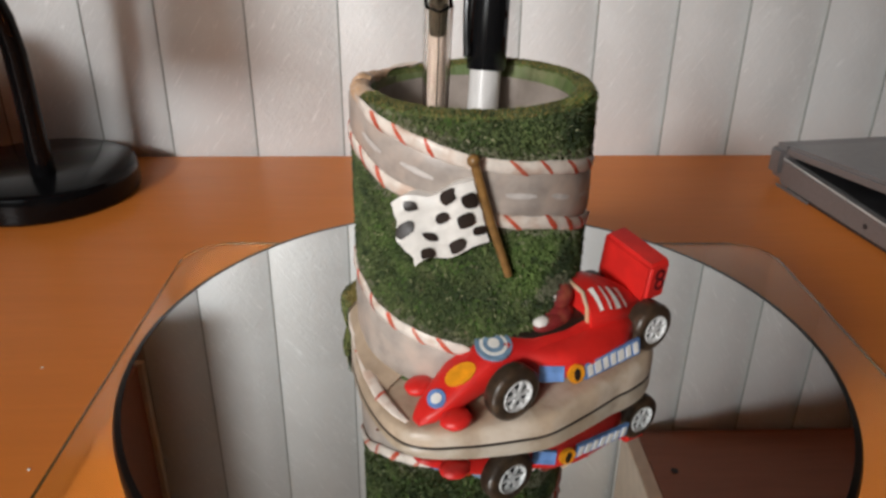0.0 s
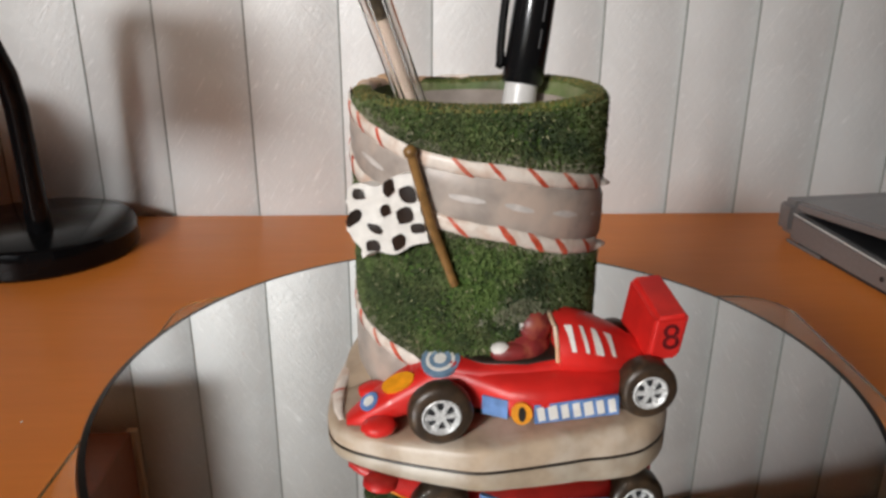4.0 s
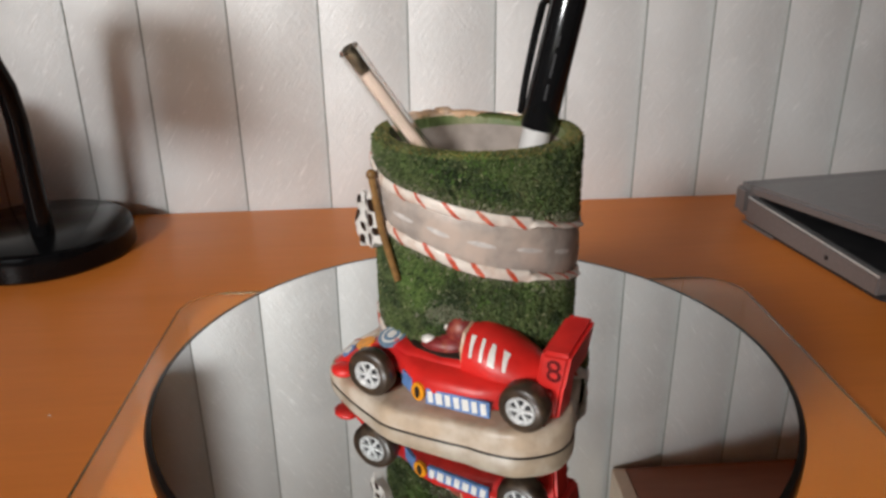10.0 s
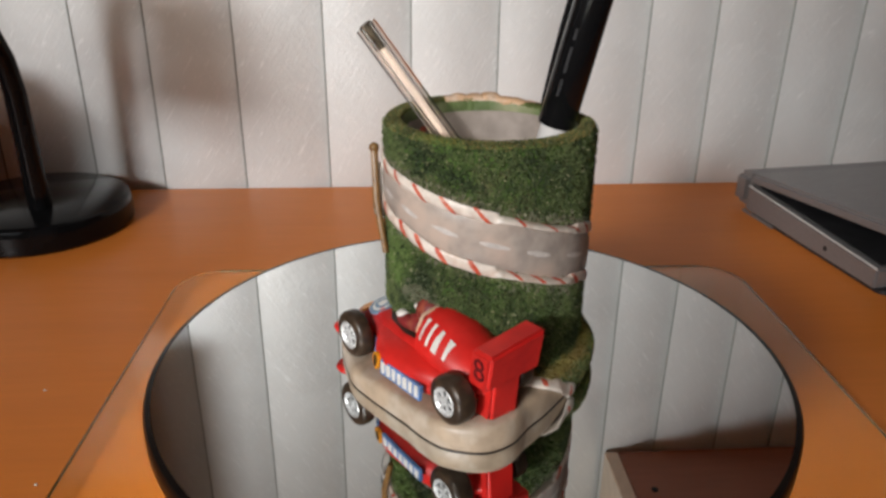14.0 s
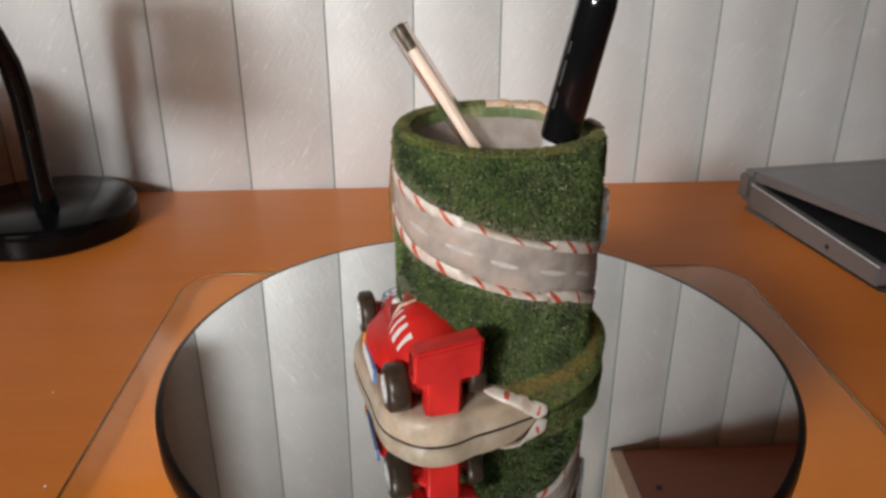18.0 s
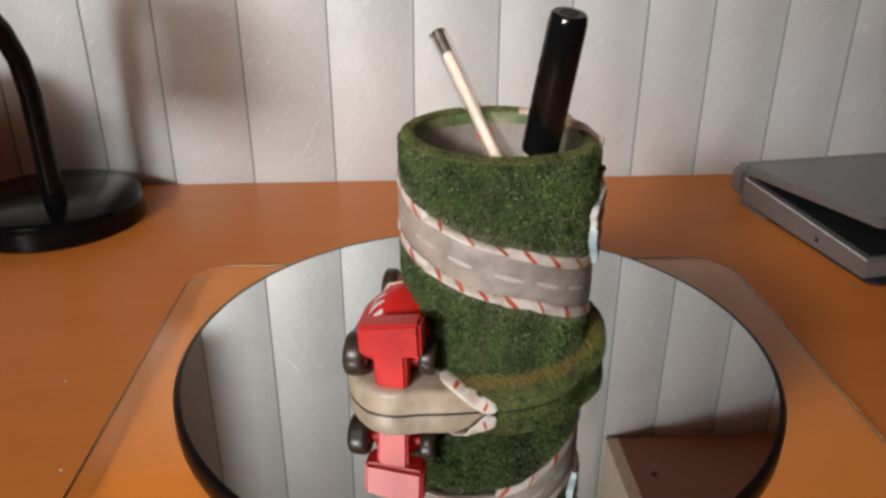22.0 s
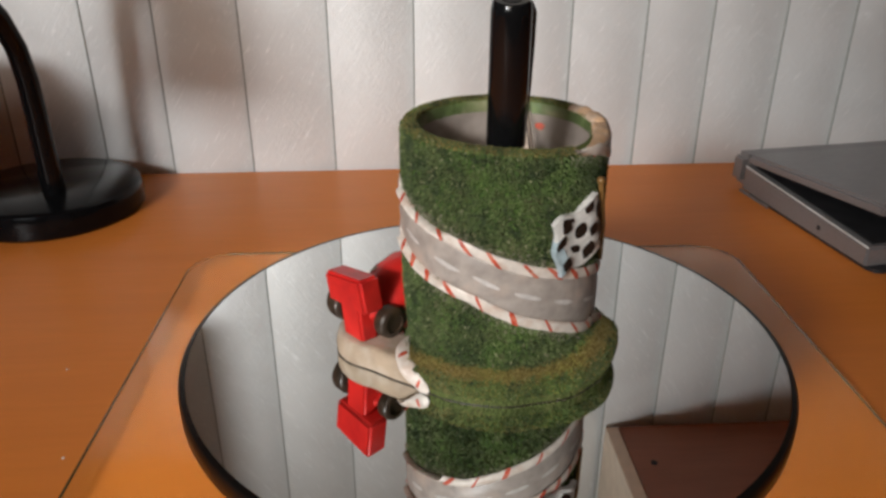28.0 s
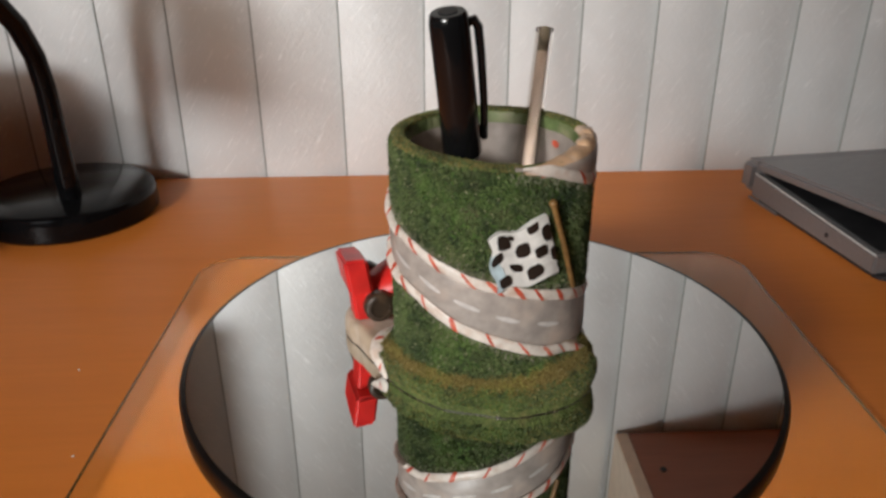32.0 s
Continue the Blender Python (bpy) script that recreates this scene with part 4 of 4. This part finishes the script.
# chequered flags
def flag(corners, pole, spots, name_label, blue=False, curl=0.0, r0=0.0432, thick=0.0014):
    """corners: angle and height of the cloth's corners, clockwise from the top at the pole."""
    (a0, z0), (a1, z1), (a2, z2), (a3, z3) = corners
    n = 14

    def spot(u, v, lift):
        top_a, top_z = a0 + (a1 - a0) * u, z0 + (z1 - z0) * u
        bot_a, bot_z = a3 + (a2 - a3) * u, z3 + (z2 - z3) * u
        wob = 0.0012 * math.sin(3.0 * u * math.pi) * (0.4 + u)
        bend = curl * u * u * (0.45 + 0.75 * math.sin(math.pi * (0.12 + 0.76 * v)) + 0.16 * math.sin(13 * v))
        return around(top_a + (bot_a - top_a) * v + 1.3 * u * u * math.sin(9 * v), r0 + lift + (bend if lift > -0.0015 else 0.6 * bend) + 0.0007 * math.sin(2.6 * math.pi * u), top_z + (bot_z - top_z) * v + wob)

    bm = bmesh.new()
    front = [[bm.verts.new(spot(i / n, j / n, 0.0003 * math.sin(4 * j))) for i in range(n + 1)] for j in range(n + 1)]
    back = [[bm.verts.new(spot(i / n, j / n, 0.0396 - r0)) for i in range(n + 1)] for j in range(n + 1)]
    for j in range(n):
        for i in range(n):
            bm.faces.new((front[j][i], front[j][i + 1], front[j + 1][i + 1], front[j + 1][i]))
    rim = [(0, i) for i in range(n)] + [(j, n) for j in range(n)] + [(n, i) for i in range(n, 0, -1)] + [(j, 0) for j in range(n, 0, -1)]
    for (j, i), (l, k) in zip(rim, rim[1:] + rim[:1]):
        bm.faces.new((front[j][i], back[j][i], back[l][k], front[l][k]))
    bmesh.ops.recalc_face_normals(bm, faces=list(bm.faces))
    f = part("flag", bm, "white", holder, name_label, 50)
    part("flag_pole", tube([around(*p) for p in pole], [thick, thick, 0.9 * thick], 10), "pole", holder, "brown gold flag pole")
    knob = bmesh.new()
    bmesh.ops.create_icosphere(knob, subdivisions=2, radius=1.45 * thick)
    bmesh.ops.translate(knob, verts=knob.verts, vec=around(*pole[0]))
    part("pole_knob", knob, "pole", holder, "", 180)
    if blue:
        bm = bmesh.new()
        rows = [[bm.verts.new(q) for q in (spot(0.90 + 0.05 * math.sin(7 * v), v, 0.0005), spot(1.0, v, 0.0006), spot(1.012, v, -0.0010), spot(1.012, v, 0.0399 - r0))]
                for v in (0.30 + 0.70 * k / 8 for k in range(9))]
        for p, q in zip(rows, rows[1:]):
            for k in range(3):
                bm.faces.new((p[k], p[k + 1], q[k + 1], q[k]))
        part("blue_edge", bm, "pale_blue", f, "pale blue painted edge", 60)
    for u, v, su, sv in spots:
        bm = bmesh.new()
        mid = bm.verts.new(spot(u, v, 0.0007))
        ring = []
        for k in range(10):
            ang = 2 * math.pi * k / 10
            q = 0.86 + 0.2 * noise.noise(Vector((u * 9, v * 9, k * 0.7)))
            c, s = math.cos(ang), math.sin(ang)
            c, s = math.copysign(abs(c) ** 0.7, c), math.copysign(abs(s) ** 0.7, s)
            uu, vv = min(1, max(0, u + 1.25 * su * q * c)), min(1, max(0, v + 1.25 * sv * q * s))
            ring.append(bm.verts.new(spot(uu, vv, 0.00055)))
        for k in range(10):
            bm.faces.new((mid, ring[k], ring[(k + 1) % 10]))
        bmesh.ops.recalc_face_normals(bm, faces=list(bm.faces))
        part("black_check", bm, "black_paint", f)


flag([(-93.5, 0.2035), (-125, 0.1945), (-115.5, 0.1755), (-86.5, 0.1840)],
     [(-93.7, 0.0436, 0.2095), (-86, 0.0432, 0.190), (-77, 0.0412, 0.1712)],
     [(0.33, 0.10, 0.09, 0.10), (0.80, 0.14, 0.08, 0.07), (0.10, 0.28, 0.09, 0.11), (0.46, 0.36, 0.08, 0.08), (0.90, 0.46, 0.09, 0.10), (0.20, 0.55, 0.10, 0.11),
      (0.66, 0.62, 0.08, 0.07), (0.08, 0.76, 0.09, 0.07), (0.40, 0.86, 0.10, 0.10), (0.80, 0.90, 0.09, 0.08)], "white flag with black painted checks", False, 0.0034)
flag([(129, 0.2020), (99.5, 0.1940), (104.5, 0.1735), (138, 0.1780)],
     [(132, 0.0418, 0.2060), (142, 0.0414, 0.187), (153, 0.0406, 0.1680)],
     [(0.80, 0.16, 0.11, 0.12), (0.30, 0.05, 0.08, 0.09), (0.10, 0.24, 0.08, 0.13), (0.50, 0.33, 0.11, 0.13), (0.90, 0.42, 0.08, 0.10), (0.24, 0.50, 0.09, 0.10),
      (0.64, 0.62, 0.10, 0.07), (0.38, 0.78, 0.12, 0.11), (0.05, 0.62, 0.05, 0.12), (0.88, 0.86, 0.09, 0.10), (0.66, 0.08, 0.05, 0.04)],
     "white flag with black painted checks and a pale blue edge", True, 0.0, 0.0422, 0.0011)

# ---- racing car: x ahead from the rear axle, y to its left ----
CAR = pose(0.0464, 0.0007, 0.1309, 0, 3.0, -148.1)
car = part("racing_car", sections([(0.003, 0.010, 0.003, 0.0135, 0), (0.009, 0.0165, 0.0025, 0.0155, 0), (0.018, 0.0205, 0.0025, 0.0167, 0),
                                   (0.034, 0.0215, 0.003, 0.0172, 0), (0.043, 0.0195, 0.0032, 0.0174, 0), (0.050, 0.0140, 0.004, 0.0180, 0),
                                   (0.056, 0.0100, 0.005, 0.0196, 0), (0.064, 0.0085, 0.0040, 0.0180, 0.0003), (0.073, 0.0078, 0.0025, 0.0132, 0.0008),
                                   (0.080, 0.0066, 0.0012, 0.0088, 0.0013), (0.086, 0.0048, 0.0005, 0.0052, 0.0018), (0.0900, 0.0022, 0.0004, 0.0026, 0.0022)], 24, 3.0),
           "red", holder, "glossy red racing car body", 60, CAR)
COVER = [(-0.007, 0.0050, 0.0140), (-0.001, 0.0088, 0.0175), (0.006, 0.0122, 0.0224), (0.014, 0.0142, 0.0270), (0.021, 0.0142, 0.0302), (0.0262, 0.0130, 0.0300)]
COVER_POWER = 1.9
part("engine_cover", sections([(x, w, 0.006, z, 0) for x, w, z in COVER], 32, COVER_POWER), "red", car, "", 60)
part("cockpit_side", sections([(0.024, 0.0125, 0.012, 0.0198, 0), (0.036, 0.0128, 0.012, 0.0190, 0), (0.050, 0.0115, 0.012, 0.0192, 0),
                               (0.058, 0.0085, 0.012, 0.0200, 0)], 20, 3.0), "red", car, "", 60)
part("cockpit", sections([(0.0262, 0.0104, 0.0160, 0.0203, 0), (0.036, 0.0106, 0.0160, 0.0196, 0), (0.048, 0.0085, 0.0160, 0.0198, 0),
                          (0.0535, 0.0050, 0.0160, 0.0203, 0)], 20, 3.0), "black_paint", car, "dark open cockpit", 60)
part("roll_edge", tube([(0.0266, 0.0110, 0.0170), (0.0268, 0.0108, 0.0235), (0.0268, 0.0082, 0.0282), (0.0268, 0.0, 0.0303), (0.0268, -0.0082, 0.0282)],
                       0.0007, 8), "rim_tan", car, "pale rim of the cockpit")
bm = bmesh.new()
for x, y, z, sx, sy, sz in ((0.0318, 0.0005, 0.0262, 0.0062, 0.0060, 0.0060), (0.0350, 0.0, 0.0200, 0.0088, 0.0090, 0.0052), (0.0390, 0.0064, 0.0205, 0.0070, 0.0030, 0.0028),
                            (0.0390, -0.0064, 0.0205, 0.0070, 0.0030, 0.0028)):
    made = bmesh.ops.create_icosphere(bm, subdivisions=3, radius=1.0)["verts"]
    for v in made:
        v.co = Vector((x + v.co.x * sx, y + v.co.y * sy, z + v.co.z * sz))
part("driver", bm, "driver", car, "maroon moulded driver with a helmet", 180)
for y, x, z, r in ((0.0062, 0.0428, 0.0221, 0.0025), (-0.0042, 0.0440, 0.0224, 0.0023), (0.0018, 0.0472, 0.0222, 0.0022)):
    bm = bmesh.new()
    bmesh.ops.create_icosphere(bm, subdivisions=2, radius=1.0)
    for v in bm.verts:
        v.co = Vector((x + v.co.x * r * 1.25, y + v.co.y * r, z + v.co.z * r * 0.8))
    part("glove", bm, "white", car, "cream painted glove", 180)
part("visor", tube([(0.0350, -0.0042, 0.0276), (0.0371, -0.0018, 0.0280), (0.0373, 0.0022, 0.0280), (0.0354, 0.0048, 0.0276)], 0.0012, 8), "white", car)


def wheel(x, y, z, r, w, side):
    prof = [(r * 0.60, -w / 2), (r * 0.80, -w / 2), (r * 0.95, -w * 0.40), (r, -w * 0.25), (r, w * 0.25), (r * 0.95, w * 0.40), (r * 0.80, w / 2), (r * 0.60, w / 2)]
    m = pose(x, y, z, -90 * side, 0, 0)
    part("tyre", lathe(prof, 36, closed=True), "tyre", car, "", 60, m)
    f = w / 2
    if side < 0:
        part("hub_disc", lathe([(0, -w * 0.4), (r * 0.62, -w * 0.4), (r * 0.62, f - 0.0006), (0, f - 0.0010)], 28), "tyre", car, "plain dark wheel hub", 40, m)
        return
    part("wheel_rim", lathe([(0, -w * 0.4), (r * 0.62, -w * 0.4), (r * 0.62, f - 0.0002), (r * 0.56, f + 0.0003), (r * 0.48, f - 0.0004), (r * 0.42, f - 0.0011),
                                   (r * 0.16, f - 0.0009), (r * 0.14, f - 0.0001), (0, f - 0.0001)], 28), "rim", car, "silver grey spoked rim", 40, m)
    bm = bmesh.new()
    for k in range(6):
        box(bm, r * 0.13, r * 0.50, -0.0006, 0.0006, f - 0.0011, f - 0.0002, pose(0, 0, 0, 0, 0, 60 * k))
    part("spokes", bm, "rim", car, "", 30, m)
    bm = bmesh.new()
    for k in range(6):
        box(bm, r * 0.20, r * 0.44, -0.0009, 0.0009, f - 0.00105, f - 0.00085, pose(0, 0, 0, 0, 0, 60 * k + 30))
    part("rim_gap", bm, "dark_grey", car, "dark gap between spokes", 30, m)


for x, y, z, r, w, s in ((0.0010, 0.0150, 0.0090, 0.0090, 0.0085, 1), (0.0010, -0.0138, 0.0102, 0.0069, 0.0064, -1), (0.0629, 0.0162, 0.0094, 0.0095, 0.0066, 1),
                         (0.0629, -0.0135, 0.0094, 0.0096, 0.0080, -1)):
    wheel(x, y, z, r, w, s)
part("axle", tube([(0.0010, -0.014, 0.0092), (0.0010, 0.015, 0.0092)], 0.0022, 10), "red", car)
part("axle", tube([(0.0629, -0.014, 0.0095), (0.0629, 0.015, 0.0095)], 0.0020, 10), "red", car)
for y in (0.0108, -0.0100):
    bm = bmesh.new()
    bmesh.ops.create_icosphere(bm, subdivisions=3, radius=1.0)
    for v in bm.verts:
        d = 1 + 0.10 * noise.noise(v.co * 2.3 + Vector((y * 300, 0, 0)))
        v.co = Vector((0.0805 + v.co.x * 0.0054 * d, y + v.co.y * 0.0046 * d, 0.0034 + v.co.z * 0.0026))
    part("front_wing", bm, "red", car, "", 180)
bm = bmesh.new()
for v in box(bm, -0.0118, -0.0012, -0.0134, 0.0110, 0.0, 1.0):
    left = (v.co.y + 0.0134) / 0.0244
    v.co.z = (0.0160 - 0.0018 * left) if v.co.z < 0.5 else (0.0326 - 0.0040 * left)
    v.co.x -= (v.co.z - 0.017) * 0.20
bevelled(bm, 0.0014, 3)
wing = part("rear_wing", bm, "red", car, "tall red rear wing", 50)
bm = bmesh.new()
for v in box(bm, -0.0100, -0.0015, -0.0068, 0.0060, -0.0010, 0.0175):
    v.co.x -= (v.co.z - 0.017) * 0.14
bevelled(bm, 0.0012, 3)
part("wing_post", bm, "red", car, "", 50)


def decal(name, mat, p, n, up, w, h, label="", shape="box", lift=0.0003):
    """A flat painted shape on the car: centre, facing, upward way, width and height."""
    n, up = Vector(n).normalized(), Vector(up)
    side = up.cross(n).normalized()
    up = n.cross(side)
    bm = bmesh.new()
    k = 24 if shape == "round" else 4
    ring = []
    for i in range(k):
        ang = 2 * math.pi * (i + (0.5 if k == 4 else 0)) / k
        f = 1.0 if k == 24 else math.sqrt(2)
        ring.append(Vector(p) + n * lift + side * (w / 2 * f * math.cos(ang)) + up * (h / 2 * f * math.sin(ang)))
    lo = [bm.verts.new(q - n * 0.0012) for q in ring]
    hi = [bm.verts.new(q) for q in ring]
    bm.faces.new(hi)
    for i in range(k):
        bm.faces.new((lo[i], lo[(i + 1) % k], hi[(i + 1) % k], hi[i]))
    bmesh.ops.recalc_face_normals(bm, faces=list(bm.faces))
    return part(name, bm, mat, car, label, 30)


# side sponsor panel: blue with plain white bars, and a yellow shield
NS, US = (0, 1, 0.12), (0, 0, 1)
decal("side_panel", "blue", (0.0240, 0.0213, 0.0080), NS, US, 0.0250, 0.0058, "blue side panel")
for i in range(7):
    decal("white_bar", "white", (0.0346 - 0.0035 * i, 0.0216, 0.0081), NS, (0.12, 0, 1), 0.0021 + 0.0005 * (i % 3 == 1), 0.0042, "white bar of sponsor lettering")
decal("shield", "yellow", (0.0400, 0.0205, 0.0086), (0.20, 1, 0.1), US, 0.0060, 0.0068, "yellow shield", "round", 0.0009)
decal("shield_mark", "black_paint", (0.0400, 0.0208, 0.0086), (0.20, 1, 0.1), US, 0.0022, 0.0046, "black mark on the shield", "round", 0.0010)
# white sponsor bars that follow the engine cover
def on_cover(x, ang, lift):
    xs, ws, zs = zip(*COVER)
    w, top = float(np.interp(x, xs, ws)), float(np.interp(x, xs, zs))
    mid, half = (0.006 + top) / 2, (top - 0.006) / 2
    cc, ss = math.cos(radians(ang)) ** (2 / COVER_POWER), math.sin(radians(ang)) ** (2 / COVER_POWER)
    return Vector((x, (w + lift) * cc, mid + (half + lift) * ss))


for x, w0, w1, lo, hi in ((0.0226, 0.0013, 0.0022, 20, 56), (0.0186, 0.0012, 0.0012, 20, 57), (0.0148, 0.0026, 0.0014, 20, 58), (0.0102, 0.0013, 0.0024, 21, 58)):
    bm = bmesh.new()
    rows = []
    for i in range(9):
        ang = lo + (hi - lo) * i / 8
        lean = -0.0006 * (i / 8 - 0.5)
        w = w0 + (w1 - w0) * (i / 8) ** 2
        rows.append((bm.verts.new(on_cover(x + w / 2 - lean, ang, 0.0004)), bm.verts.new(on_cover(x - w / 2 - lean, ang, 0.0004))))
    for p, q in zip(rows, rows[1:]):
        bm.faces.new((p[0], q[0], q[1], p[1]))
    bmesh.ops.recalc_face_normals(bm, faces=list(bm.faces))
    part("white_bar", bm, "white", car, "white bar of sponsor lettering", 60)
decal("side_patch", "blue", (0.0468, 0.0166, 0.0092), (0.70, 1, 0.1), US, 0.0080, 0.0058, "blue side patch", lift=0.0006)
# nose badges
for k, (mat, size) in enumerate((("badge_blue", 0.0126), ("white", 0.0094), ("badge_blue", 0.0072), ("white", 0.0040))):
    decal("nose_badge" if k == 0 else "badge_ring", mat, (0.0605, 0.0036, 0.0188), (0.16, 0.30, 1), (1, 0, 0), size, size * 0.94,
          "grey blue round badge" if k == 0 else "", "round", 0.0006 + 0.0002 * k)
decal("nose_patch", "yellow", (0.0735, 0.0036, 0.0129), (0.50, 0.32, 1), (1, -0.1, 0), 0.0066, 0.0108, "orange yellow nose patch", "round", 0.0007)
decal("nose_badge", "blue", (0.0825, 0.0032, 0.0072), (0.58, 0.28, 1), (1, 0, 0), 0.0066, 0.0062, "blue nose badge", "round", 0.0007)
decal("badge_ring", "white", (0.0825, 0.0032, 0.0072), (0.58, 0.28, 1), (1, 0, 0), 0.0036, 0.0036, "white badge ring", "round", 0.0009)


def number(text, size, m, mat, parent, label):
    cu = bpy.data.curves.new("number", "FONT")
    cu.body, cu.size, cu.extrude, cu.align_x, cu.align_y = text, size, 0.0002, "CENTER", "CENTER"
    tmp = bpy.data.objects.new("number", cu)
    scene.collection.objects.link(tmp)
    bpy.context.view_layer.update()
    me = bpy.data.meshes.new_from_object(tmp.evaluated_get(bpy.context.evaluated_depsgraph_get()))
    bpy.data.objects.remove(tmp)
    me.materials.clear()
    me.materials.append(M[mat])
    ob = new("number", me)
    ob.parent = parent
    ob.matrix_basis = m
    return tagged(ob, label)


number("8", 0.0118, pose(-0.0080, 0.01105, 0.0218, 90, 0, 180), "number_paint", car, "dark race number")


# ---- pens in the holder ----
def line(a, b, *ts):
    a, b = Vector(a), Vector(b)
    return [a + (b - a) * t for t in ts]


pen = thing("ballpoint_pen", "clear plastic ballpoint pen with a dark plug in the holder", "pen")
PB, PT = (-0.0224, -0.0096, 0.2118), (-0.0225, -0.0388, 0.2528)
clear_barrel = part("barrel", tube(line(PB, PT, -1.30, 0, 1.0), 0.0042, 6, bore=0.0030), "pen_clear", pen, "clear six-sided barrel", 30)
clear_barrel.visible_shadow = False
part("ink_tube", tube(line(PB, PT, -1.30, 0, 0.80), 0.0023, 14), "ink_tube", pen)
part("end_plug", tube(line(PB, PT, 0.79, 0.80, 0.995, 1.015), [0.0016, 0.0022, 0.0024, 0.0024], 14), "pen_plug", pen, "dark end plug")

marker = thing("marker_pen", "black capped marker pen with a pale barrel, standing in the holder", "marker")
MB, MT = (-0.003, 0.0305, 0.2206), (-0.0001, 0.0412, 0.2703)
part("barrel", tube(line(MB, MT, -1.55, 0.05), 0.0056, 24), "barrel", marker, "pale grey barrel")
part("cap", tube(line(MB, MT, -0.02, 0.0, 0.93, 0.985, 1.0), [0.0066, 0.0070, 0.0067, 0.0063, 0.0056], 28), "cap", marker, "glossy black cap")
part("cap_end", tube(line(MB, MT, 0.99, 1.006), 0.0032, 16), "dark_grey", marker)
ax = (Vector(MT) - Vector(MB)).normalized()
out = Vector((-0.85, -0.52, 0.0))
out = (out - ax * out.dot(ax)).normalized()
clip = [Vector(MB) + ax * s + out * o for s, o in ((0.046, 0.0064), (0.0465, 0.0085), (0.044, 0.0098), (0.034, 0.0100), (0.018, 0.0096), (0.009, 0.0090), (0.005, 0.0082), (0.003, 0.0088))]
part("clip", tube(clip, [0.0016, 0.0017, 0.0016, 0.0015, 0.0014, 0.0014, 0.0017, 0.0012], 10), "cap", marker, "black cap clip")
side = ax.cross(Vector((0.75, -0.66, 0))).normalized()
for s, w in ((0.014, 0.006), (0.024, 0.009), (0.033, 0.004)):
    c = Vector(MB) + ax * s + Vector((0.78, -0.62, 0.05)).normalized() * 0.0066
    part("print_bar", tube([c - ax * w / 2, c + ax * w / 2], 0.0006, 6), "print", marker, "grey bar of printed lettering")


# ---- movement: the disc turns clockwise with all that stands on it ----
def motions():
    turns = [(0, -0.00), (2, -12.91), (4, -25.60), (6.5, -42.04), (8, -51.70), (10, -64.27), (12, -76.46), (14, -88.17), (16.5, -102.70), (18, -111.69), (20, -123.73), (22, -135.50), (24, -147.21), (25.5, -156.32), (27.5, -168.64), (30, -184.38), (32, -196.18)]
    rows = [(t, pose(0, 0, 0, 0, 0, a)) for t, a in turns]
    for ob in (holder, pen, marker):
        walk(ob, rows)
    # the disc lies a few millimetres off the axis
    walk(disc, [(t, pose(0.0010 - 0.0044 * math.cos(radians(a)), 0.0032 - 0.0044 * math.sin(radians(a)), 0, 0, 0, a)) for t, a in turns])


motions()
